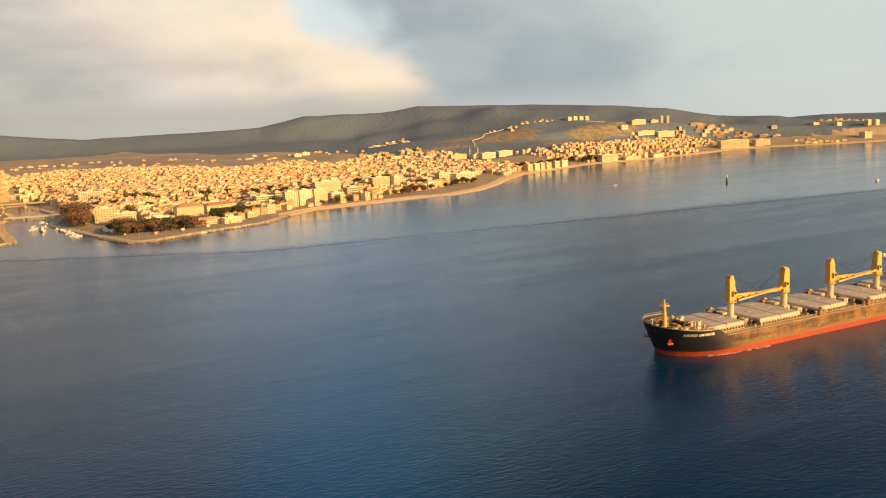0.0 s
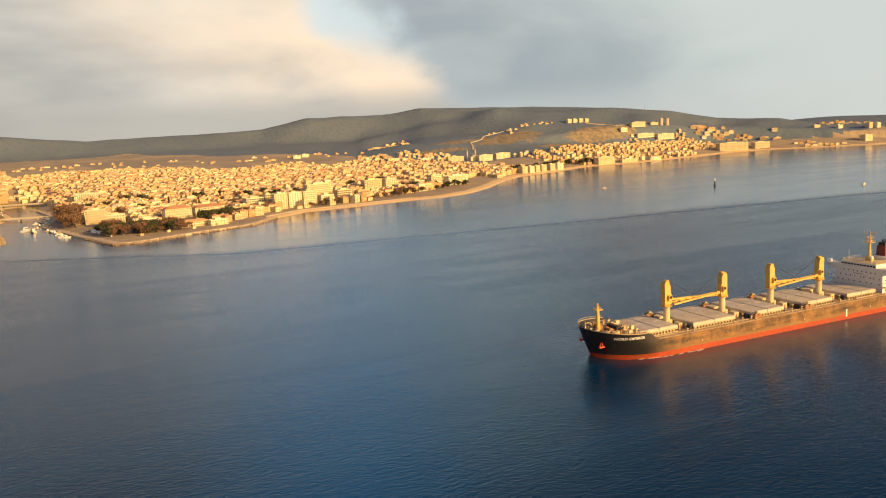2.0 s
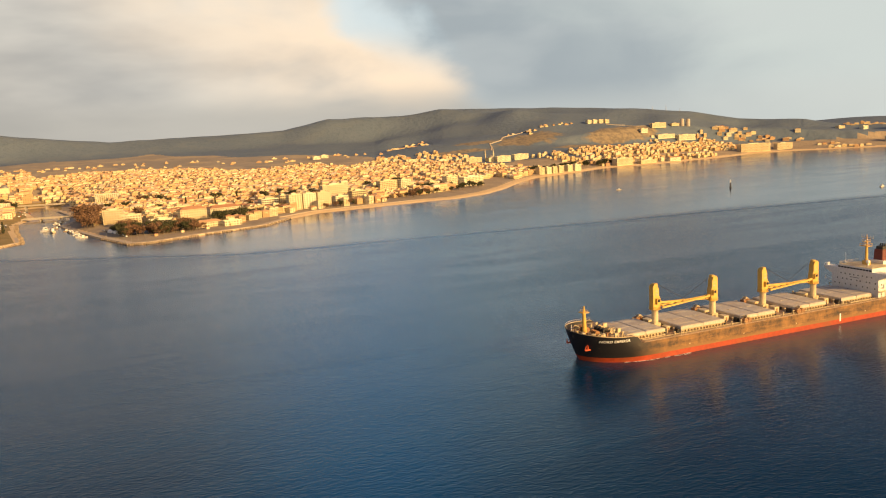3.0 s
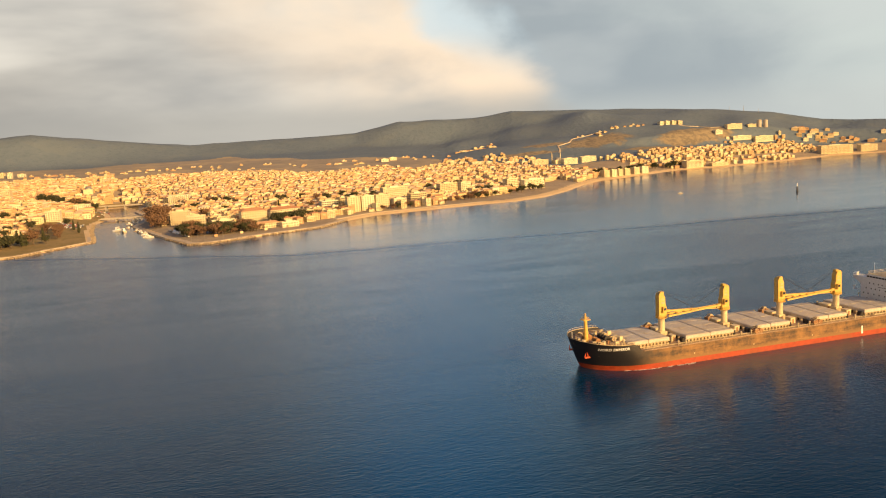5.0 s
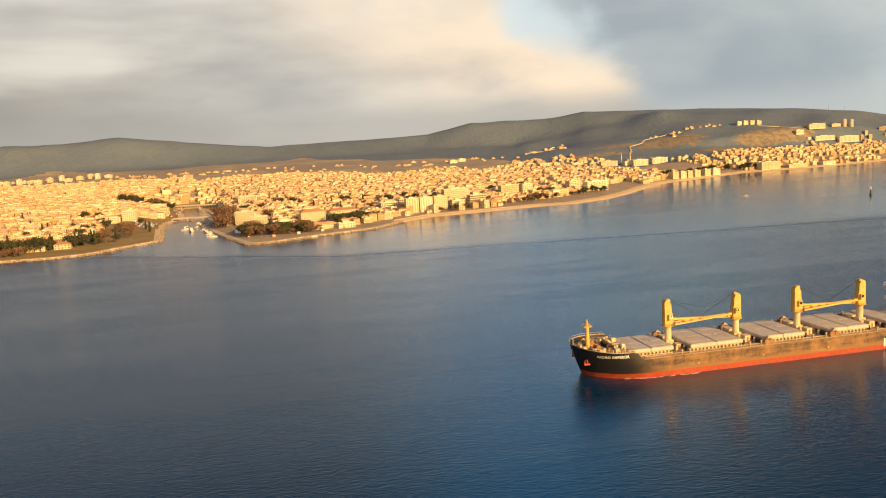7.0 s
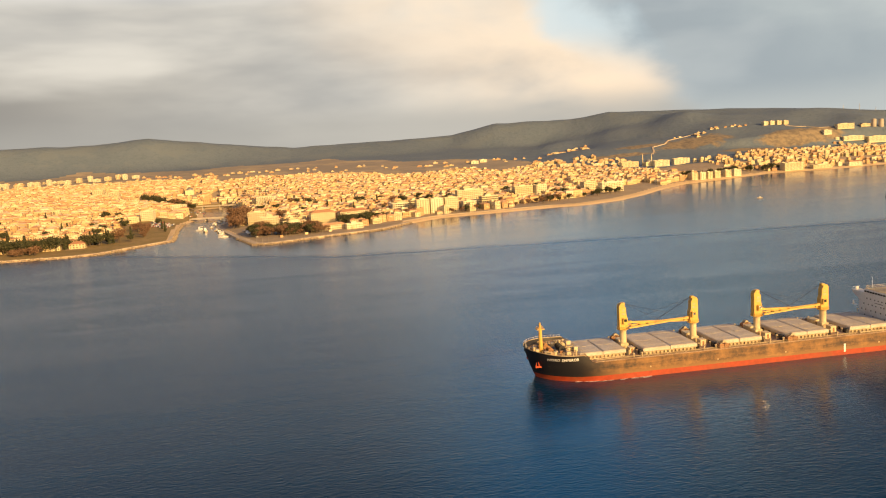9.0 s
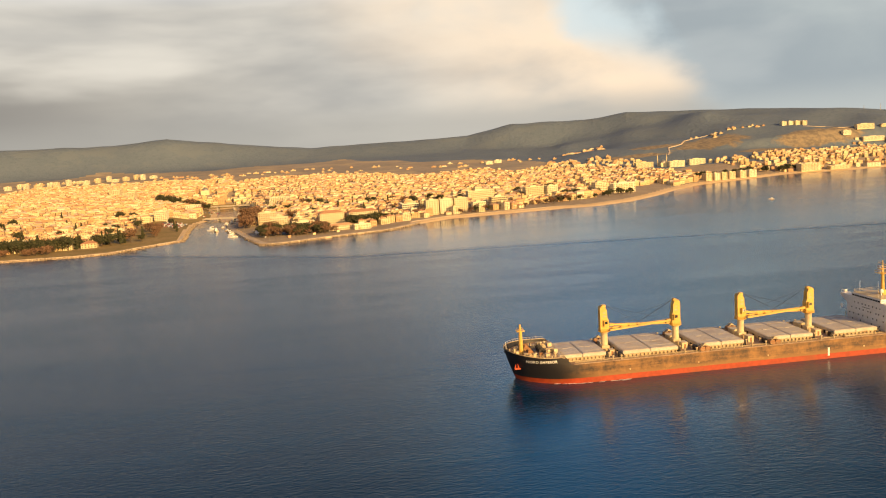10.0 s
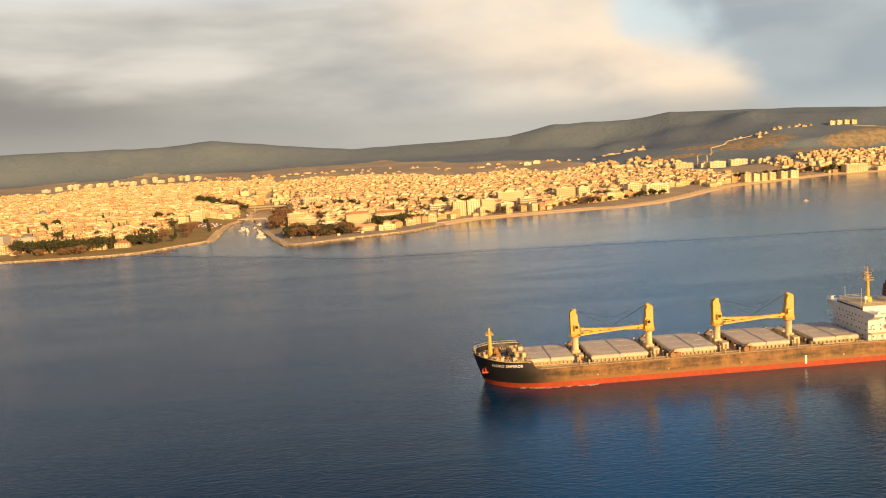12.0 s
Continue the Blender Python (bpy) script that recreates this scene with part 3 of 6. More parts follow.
def build_hull():
    fr = [0, 0.004, 0.012, 0.025, 0.045, 0.07, 0.1, 0.14, 0.19, 0.25, 0.32, 0.40, 0.5, 0.6, 0.7, 0.8, 0.9, 1.0]
    xs = sorted({round(26.5 * f, 3) for f in fr} | {22.5, 23.5, 24.5, 25.5} | {30 + 8 * i for i in range(17)} | {166, 170, 174, 178, 182, 186, 190})
    low = [-3.0, -1.0, 0.0, 1.2, 2.1]
    up = [0.0, 0.25, 0.5, 0.75, 1.0]
    top, boot = Geo(), Geo()
    for geo, rows in ((boot, low), (top, up)):
        for side in (-1, 1):
            k = len(geo.v)
            for x in xs:
                for q in rows:
                    z = q if geo is boot else 2.1 + (rail_top(x) - 2.1) * q
                    px = max(x + stem(z) * (1 - min(1.0, x / 26.5)), stem(z))
                    geo.v.append((px, side * half(px, z), z))
            n = len(rows)
            for i in range(len(xs) - 1):
                for j in range(n - 1):
                    a = k + i * n + j
                    quad = (a, a + n, a + n + 1, a + 1)
                    geo.f.append(quad if side < 0 else quad[::-1])
                    geo.m.append(0)
    for geo, z0, z1 in ((boot, -3.0, 2.1), (top, 2.1, DECK + 0.25)):
        b0, b1 = half(190, z0), half(190, z1)
        geo.face([(190, -b0, z0), (190, b0, z0), (190, b1, z1), (190, -b1, z1)])
    part("topside", top, MAT["hull"], ship, "black hull side, rusted and scuffed amidships", smooth=True)
    part("boot_topping", boot, MAT["boot"], ship, "red painted band along the waterline", smooth=True)
    deck = Geo()
    for x0, x1, z in [(24.0 + 4 * i, 28.0 + 4 * i, DECK) for i in range(41)] + [(188.0, 190.0, DECK)]:
        deck.face([(x0, -half(x0, z) + 0.05, z), (x1, -half(x1, z) + 0.05, z), (x1, half(x1, z) - 0.05, z), (x0, half(x0, z) - 0.05, z)])
    part("main_deck", deck, MAT["deck"], ship, "weathered red-brown steel deck")
    fore = Geo()
    for i in range(14):
        x0, x1 = 3.7 + 1.5 * i, 5.2 + 1.5 * i
        fore.face([(x0, -half(x0, FORE) + 0.05, FORE), (x1, -half(x1, FORE) + 0.05, FORE), (x1, half(x1, FORE) - 0.05, FORE), (x0, half(x0, FORE) - 0.05, FORE)])
    w = half(24.7, 9)
    fore.box(24.4, 24.7, -w + 0.4, w - 0.4, DECK, FORE)
    part("forecastle_deck", fore, MAT["deck"], ship, "red-brown raised forecastle deck")
    for side in (-1, 1):
        cap = Geo()
        pts = []
        for i in range(19):
            x = 2.65 + i * 1.15
            z = rail_top(x)
            px = max(x, stem(z))
            pts.append((px, side * half(px, z), z + 0.05))
        cap.path(pts, 0.16, 6)
        part("bulwark_cap", cap, MAT["coaming"], ship, "cream painted bulwark rail cap")
        strip = Geo()
        strip.path([(27 + 4 * i, side * (half(27 + 4 * i, 7) - 0.02), DECK + 0.27) for i in range(36)], 0.17, 6)
        part("sheer_strake", strip, MAT["deck"], ship)
        for x in (49, 77, 106, 147):
            rub = Geo()
            rub.box(x, x + 0.5, side * 16.02 - 0.14, side * 16.02 + 0.14, 3.5, 4.1)
            part("tug_mark", rub, MAT["coaming"], ship, "small cream tug mark on the side")
        draft = Geo()
        draft.box(131.6, 132.4, side * 16.05 - 0.14, side * 16.05 + 0.14, 1.2, 4.6)
        part("draft_mark", draft, MAT["letter"], ship, "white painted draught mark")


build_hull()


def hatch(x0, x1, w):
    """A hatch: coaming with stays, and two folding cover panels."""
    base = Geo()
    base.box(x0 + 0.4, x1 - 0.4, -w + 0.4, w - 0.4, DECK, 8.75)
    co = part("hatch_coaming", base, MAT["coaming"], ship, "cream steel hatch coaming with rust streaks")
    mid = (x0 + x1) / 2
    for a, b in ((x0, mid - 0.12), (mid + 0.12, x1)):
        cov = Geo()
        cov.box(a, b, -w, w, 8.85, 10.05)
        cov.box(a + 0.25, b - 0.25, -w + 0.25, w - 0.25, 10.05, 10.2, taper=0.15)
        for k in range(3):
            y = -w + (k + 0.5) * 2 * w / 3
            cov.box(a + 0.8, b - 0.8, y - 0.09, y + 0.09, 10.2, 10.26)
        cx = (a + b) / 2
        cov.box(cx - 0.9, cx + 0.9, -1.1, 0.5, 10.2, 10.34)
        part("hatch_cover", cov, MAT["hatch"], ship, "grey steel folding hatch cover panel")
    stay = Geo()
    stay.face([(-0.09, 0, 0), (-0.09, 1.15, 0), (-0.09, 0.3, 1.3), (-0.09, 0, 1.3)])
    stay.face([(0.09, 0, 1.3), (0.09, 0.3, 1.3), (0.09, 1.15, 0), (0.09, 0, 0)])
    stay.face([(-0.09, 1.15, 0), (0.09, 1.15, 0), (0.09, 0.3, 1.3), (-0.09, 0.3, 1.3)])
    stay.face([(-0.09, 0.3, 1.3), (0.09, 0.3, 1.3), (0.09, 0, 1.3), (-0.09, 0, 1.3)])
    me = stay.mesh("stay", [MAT["coaming"]])
    n = int((x1 - x0) / 1.55)
    for i in range(n):
        x = x0 + 0.9 + i * (x1 - x0 - 1.8) / (n - 1)
        part("stay", me, None, co, at=pose(x, -w + 0.4, DECK, 0, 0, 180))
        part("stay", me, None, co, at=pose(x, w - 0.4, DECK))
    for y0, y1 in ((-w - 0.45, -w + 0.3), (w - 0.3, w + 0.45)):
        shelf = Geo()
        shelf.box(x0 + 0.2, x1 - 0.2, y0, y1, 8.68, 8.84)
        part("coaming_shelf", shelf, MAT["coaming"], co)
    for x in (x0 - 1.3, x1 + 0.2):
        for side in (-1, 1):
            g = Geo()
            g.box(x, x + 1.1, side * (w - 1.7) - 1.0, side * (w - 1.7) + 1.0, DECK, 9.3)
            g.tube((x + 0.5, side * (w - 1.7) - 1.3, 9.0), (x + 0.5, side * (w - 1.7) + 1.3, 9.0), 0.42, n=8)
            part("cover_hinge_gear", g, MAT["dark"], co, "dark oily hinge and winch gear")
    for k in range(5):
        y = -w + 2.2 + k * (2 * w - 4.4) / 4
        g = Geo()
        g.box(x0 - 0.15, x0 + 0.4, y - 0.25, y + 0.25, DECK, 8.9)
        part("end_stiffener", g, MAT["dark"], co)


HATCHES = [(22.6, 41.6, 10.3), (48.0, 70.6, 12.2), (79.0, 98.2, 12.2), (108.4, 127.6, 12.2), (137.0, 155.6, 12.2)]
for hx0, hx1, hw in HATCHES:
    hatch(hx0, hx1, hw)


def crane(x, heading, jy):
    """A deck crane: pedestal, slewing house, jib lying along the deck and its wires."""
    ped = Geo()
    ped.tube((x, 0, DECK), (x, 0, 15.4), 1.35, n=20)
    ped.box(x - 1.6, x + 1.6, -1.75, 1.75, DECK, 10.0)
    ped.tube((x, 0, 14.9), (x, 0, 15.7), 1.35, 1.8, n=20)
    pedestal = part("crane_pedestal", ped, MAT["pedestal"], ship, "cream painted crane pedestal")
    door = Geo()
    door.box(x - 0.45, x + 0.45, -1.82, -1.7, DECK + 0.2, DECK + 2.1)
    part("access_door", door, MAT["coaming"], pedestal)
    h = heading
    hs = Geo()
    prof = [(-1.75, 15.8), (1.55, 15.8), (1.75, 17.6), (1.75, 20.2), (1.25, 21.6), (1.15, 24.4), (0.65, 25.4), (0.55, 26.1), (-1.2, 26.3), (-1.75, 25.4)]
    n = len(prof)
    k = 0
    for yy in (-1.35, 1.35):
        hs.v += [(x + h * px, yy, pz) for px, pz in prof]
    ring = list(range(n))
    hs.f.append(tuple(ring if h < 0 else ring[::-1]))
    hs.f.append(tuple([n + i for i in (ring[::-1] if h < 0 else ring)]))
    for i in range(n):
        j = (i + 1) % n
        q = (i, j, n + j, n + i)
        hs.f.append(q if h > 0 else q[::-1])
    hs.m = [0] * len(hs.f)
    house = part("crane_house", hs, MAT["crane"], ship, "yellow slewing crane house")
    cab = Geo()
    cab.box(x + h * 0.4 - 0.8, x + h * 0.4 + 0.8, -2.35, -1.36, 18.2, 20.5)
    cabin = part("operator_cab", cab, MAT["crane"], house)
    win = Geo()
    win.box(x + h * 0.4 - 0.6, x + h * 0.4 + 0.6, -2.4, -2.36, 19.1, 20.2)
    part("cab_window", win, MAT["glass"], cabin, "dark cab glass")
    for z0, z1, w in ((21.8, 22.6, 0.7), (23.2, 24.0, 0.5)):
        g = Geo()
        g.box(x - w, x + w, -1.4, -1.36, z0, z1)
        part("vent_panel", g, MAT["coaming"], house)
    plat = Geo()
    plat.tube((x, 0, 15.72), (x, 0, 15.9), 2.5, n=20)
    for i in range(12):
        w = 2 * math.pi * i / 12
        plat.tube((x + 2.4 * math.cos(w), 2.4 * math.sin(w), 15.9), (x + 2.4 * math.cos(w), 2.4 * math.sin(w), 16.9), 0.05, n=4)
    for z in (16.4, 16.9):
        plat.path([(x + 2.4 * math.cos(2 * math.pi * i / 16), 2.4 * math.sin(2 * math.pi * i / 16), z) for i in range(17)], 0.05, 4)
    part("slew_platform", plat, MAT["crane"], house, "round yellow platform with handrail")
    shv = Geo()
    shv.box(x - 0.7, x + 0.5, -0.9, 0.9, 26.1, 26.7)
    shv.tube((x + h * 0.5, -0.8, 26.3), (x + h * 0.5, 0.8, 26.3), 0.5, n=12)
    part("sheave_head", shv, MAT["crane"], house)
    jb = Geo()
    tip = x + h * 27.0
    foot = Vector((x + h * 1.7, jy, 16.6))
    wide = 1.9 if h > 0 else 0.8
    for yo in (-wide, wide):
        a, b = foot + Vector((0, yo, 0)), Vector((tip, jy + yo * 0.25, 18.0))
        d = b - a
        L = d.length
        turn = Matrix.Translation(a) @ d.to_track_quat("X", "Z").to_matrix().to_4x4()
        jb.box(0, L, -0.26, 0.26, -0.32, 0.36, turn=turn)
    for i in range(7):
        t = (i + 0.5) / 7
        p = foot.lerp(Vector((tip, jy, 18.0)), t)
        jb.box(p.x - 0.2, p.x + 0.2, jy - wide * (1 - 0.75 * t), jy + wide * (1 - 0.75 * t), p.z - 0.2, p.z + 0.2)
    jb.box(tip - 0.8, tip + 0.8, jy - 0.7, jy + 0.7, 17.6, 18.6)
    jib = part("crane_jib", jb, MAT["crane"], ship, "yellow box-girder crane jib stowed level")
    wires = Geo()
    for yo in (-0.3, 0.3):
        wires.tube((x + h * 0.6, yo, 26.4), (x + h * 15.5, jy + yo, 18.0), 0.05, n=4)
        wires.tube((x + h * 0.6, yo, 26.2), (tip, jy + yo, 18.5), 0.025, n=4)
    part("hoist_wires", wires, MAT["wire"], jib, "dark hoisting wires")
    hook = Geo()
    hook.tube((tip - h * 1.0, jy, 17.6), (tip - h * 1.0, jy, 16.8), 0.35, 0.2, n=8)
    part("hook_block", hook, MAT["dark"], jib)


for cx, ch, cj in ((44.4, 1, -0.9), (74.7, -1, 0.9), (103.0, 1, -0.9), (133.0, -1, 0.9)):
    crane(cx, ch, cj)


def cargo_grab(x, y, turn):
    """A clamshell grab lying on deck: a ship's loose tool."""
    ob = thing("cargo_grab", None, [], "rusty steel clamshell cargo grab stowed on deck", "cargo grab", "grabs on the ship's deck", at=pose(x, y, DECK, 0, 0, turn))
    for s in (-1, 1):
        g = Geo()
        prof = [(0, 0.1), (1.4, 0.0), (2.1, 0.7), (2.1, 1.9), (0.2, 2.1)]
        n = len(prof)
        for yy in (-1.2, 1.2):
            g.v += [(s * px, yy, pz) for px, pz in prof]
        ring = list(range(n))
        g.f = [tuple(ring), tuple(n + i for i in ring[::-1])] + [((i + 1) % n, i, n + i, n + (i + 1) % n) for i in range(n)]
        g.m = [0] * len(g.f)
        part("grab_shell", g, MAT["rust"], ob, "rusty grab jaw")
        for yy in (-0.9, 0.9):
            arm = Geo()
            arm.tube((s * 1.9, yy, 1.8), (s * 0.3, yy, 2.7), 0.14, n=6)
            part("grab_arm", arm, MAT["coaming"], ob)
    head = Geo()
    head.box(-0.7, 0.7, -1.0, 1.0, 2.5, 3.0)
    head.tube((0, -0.7, 2.9), (0, 0.7, 2.9), 0.4, n=10)
    part("sheave_block", head, MAT["coaming"], ob, "cream painted sheave block")


cargo_grab(80.5, -14.1, 4)
cargo_grab(110.0, -14.1, -4)
cargo_grab(77.0, 13.2, 4)
cargo_grab(46.0, 13.4, -5)
cargo_grab(105.2, 13.2, 4)


def forecastle():
    m = Geo()
    m.tube((9.7, 0, FORE), (9.7, 0, 19.2), 1.0, 0.62, n=12)
    m.tube((9.7, 0, FORE), (9.7, 0, 11.2), 1.1, 1.0, n=12)
    m.tube((9.7, 0, 19.2), (9.7, 0, 21.7), 0.5, 0.3, n=8)
    mast = part("foremast", m, MAT["crane"], ship, "yellow foremast with a lamp platform")
    g = Geo()
    g.box(8.1, 11.3, -1.6, 1.6, 19.0, 19.3)
    for px, py in ((8.65, -1.05), (10.75, -1.05), (10.75, 1.05), (8.65, 1.05)):
        g.tube((px, py, 19.2), (px, py, 20.1), 0.06, n=4)
    g.path([(8.65, -1.05, 20.1), (10.75, -1.05, 20.1), (10.75, 1.05, 20.1), (8.65, 1.05, 20.1), (8.65, -1.05, 20.1)], 0.06, 4)
    part("mast_platform", g, MAT["crane"], mast)
    g = Geo()
    g.box(9.2, 10.2, -0.9, 0.9, 15.4, 15.55)
    g.tube((10.4, 0, FORE), (10.4, 0, 19.0), 0.05, n=4)
    g.tube((9.4, -1.3, 20.9), (9.4, 1.3, 20.9), 0.09, n=6)
    part("mast_ladder", g, MAT["crane"], mast)
    g = Geo()
    g.tube((3.6, 0, FORE), (3.6, 0, 15.0), 0.16, 0.1, n=8)
    part("jack_staff", g, MAT["white"], ship, "white jack staff at the stem")
    for y in (-3.6, 3.6):
        g = Geo()
        g.box(11.2, 15.2, y - 1.3, y + 1.3, FORE, FORE + 0.4)
        g.tube((12.4, y - 1.5, FORE + 1.2), (12.4, y + 1.5, FORE + 1.2), 0.85, n=14)
        g.tube((14.2, y - 1.2, FORE + 1.0), (14.2, y + 1.2, FORE + 1.0), 0.6, n=12)
        wl = part("windlass", g, MAT["dark"], ship, "dark green-black anchor windlass")
        d = Geo()
        for yo in (-1.6, -0.5, 0.7, 1.7):
            d.tube((12.4, y + yo - 0.08, FORE + 1.2), (12.4, y + yo + 0.08, FORE + 1.2), 1.15, n=16)
        part("drum_flange", d, MAT["rust"], wl)
        c = Geo()
        for i in range(12):
            c.box(6.4 + i * 0.45, 6.75 + i * 0.45, y * 0.8 - 0.14, y * 0.8 + 0.14, FORE + 0.15, FORE + 0.4)
        part("anchor_chain", c, MAT["rust"], wl, "rusty anchor chain")
    g = Geo()
    g.tube((17.5, -3.2, FORE + 1.1), (17.5, 3.2, FORE + 1.1), 0.8, n=14)
    g.box(16.6, 18.4, -3.6, 3.6, FORE, FORE + 0.35)
    for yo in (-3.2, -1.1, 1.1, 3.2):
        g.tube((17.5, yo - 0.1, FORE + 1.1), (17.5, yo + 0.1, FORE + 1.1), 1.2, n=14)
    part("mooring_winch", g, MAT["dark"], ship, "dark mooring winch with wide drums")
    for x, y in ((6.2, -3.8), (6.2, 3.8), (9.0, -7.0), (9.0, 7.0), (15.5, -10.6), (15.5, 10.6), (20.0, -11.8), (20.0, 11.8)):
        g = Geo()
        g.box(x - 0.9, x + 0.9, y - 0.35, y + 0.35, FORE, FORE + 0.15)
        for o in (-0.5, 0.5):
            g.tube((x + o, y, FORE + 0.1), (x + o, y, FORE + 0.95), 0.26, n=8)
            g.tube((x + o, y, FORE + 0.9), (x + o, y, FORE + 1.05), 0.34, n=8)
        part("bollard", g, MAT["coaming"], ship)
    for x, y, hh in ((19.3, -6.5, 1.9), (19.3, 6.5, 1.9), (21.4, -9.5, 1.5), (21.4, 9.0, 1.5), (14.0, -7.2, 1.3), (11.5, 7.8, 1.3), (8.2, 2.6, 1.2)):
        g = Geo()
        g.tube((x, y, FORE), (x, y, FORE + hh), 0.3, n=8)
        g.ball((x, y, FORE + hh), 0.62, 0.62, 0.4, 10, 5, low=-20)
        part("mushroom_vent", g, MAT["pedestal"], ship)
    g = Geo()
    g.box(20.4, 22.2, -3.0, -0.8, FORE, FORE + 1.7)
    g.box(20.3, 22.3, -3.1, -0.7, FORE + 1.7, FORE + 1.85)
    part("deck_locker", g, MAT["coaming"], ship, "cream painted deck locker")
    g = Geo()
    for i in range(13):
        y = -13.0 + i * 26 / 12
        g.tube((24.2, y, FORE), (24.2, y, FORE + 1.1), 0.06, n=4)
    for z in (0.55, 1.1):
        g.tube((24.2, -13, FORE + z), (24.2, 13, FORE + z), 0.06, n=4)
    part("handrail", g, MAT["coaming"], ship)
    rs = random.Random(12)
    for s in (-1, 1):
        g = Geo()
        line = []
        for i in range(15):
            x = 3.4 + i * 1.35
            z = rail_top(x)
            px = max(x, stem(z) + 0.2)
            y = s * (half(px, z) - 0.15)
            g.tube((px, y, z), (px, y, z + 1.0), 0.045, n=4)
            line.append((px, y, z + 1.0))
        g.path(line, 0.045, 4)
        part("bow_rail", g, MAT["pedestal"], ship, "cream open rail along the bow")
        for x, y, hh in ((7.6, 2.2, 1.5), (10.6, 5.2, 1.1), (13.3, 8.4, 1.6), (16.2, 6.6, 1.2), (18.4, 9.4, 1.4), (22.6, 5.0, 1.9)):
            g = Geo()
            w = rs.uniform(0.5, 1.0)
            g.box(x - w, x + w, s * y - 0.6, s * y + 0.6, FORE, FORE + hh, taper=0.08)
            g.box(x - w - 0.1, x + w + 0.1, s * y - 0.7, s * y + 0.7, FORE + hh, FORE + hh + 0.12)
            part("gear_locker", g, MAT["pedestal" if rs.random() < 0.7 else "rust"], ship)
        for x, y in ((11.6, 9.0), (19.8, 3.6)):
            g = Geo()
            g.tube((x, s * y - 0.8, FORE + 0.95), (x, s * y + 0.8, FORE + 0.95), 0.55, n=12)
            for o in (-0.85, 0.85):
                g.tube((x, s * y + o - 0.06, FORE + 0.95), (x, s * y + o + 0.06, FORE + 0.95), 0.9, n=12)
                g.box(x - 0.5, x + 0.5, s * y + o - 0.08, s * y + o + 0.08, FORE, FORE + 0.9)
            part("rope_reel", g, MAT["coaming"], ship, "cream hawser reel")
        g = Geo()
        g.tube((9.7, 0, 18.6), (20.5, s * 6.0, FORE), 0.05, n=4)
        part("mast_stay", g, MAT["wire"], ship)
    for s in (-1, 1):
        # anchors, housed in the flare of the bow
        ax, az = 6.6, 7.2
        b = half(ax, az)
        g = Geo()
        g.tube((ax, s * (b + 0.15), az + 1.3), (ax + 0.3, s * (b - 0.15), az - 1.4), 0.28, n=8)
        g.box(ax - 1.25, ax + 1.65, s * b - 0.45, s * b + 0.35, az - 1.9, az - 1.3)
        for o in (-1.1, 1.5):
            g.tube((ax + o, s * b, az - 1.5), (ax + o * 0.75, s * (b + 0.45), az + 0.3), 0.34, 0.08, n=6)
        part("anchor", g, MAT["anchor_red"], ship, "red-leaded stockless anchor in its hawse pipe")
        g = Geo()
        g.tube((3.9, s * 1.4, 10.6), (3.4, s * 1.9, 10.6), 0.55, n=10)
        part("fairlead", g, MAT["dark"], ship)


forecastle()


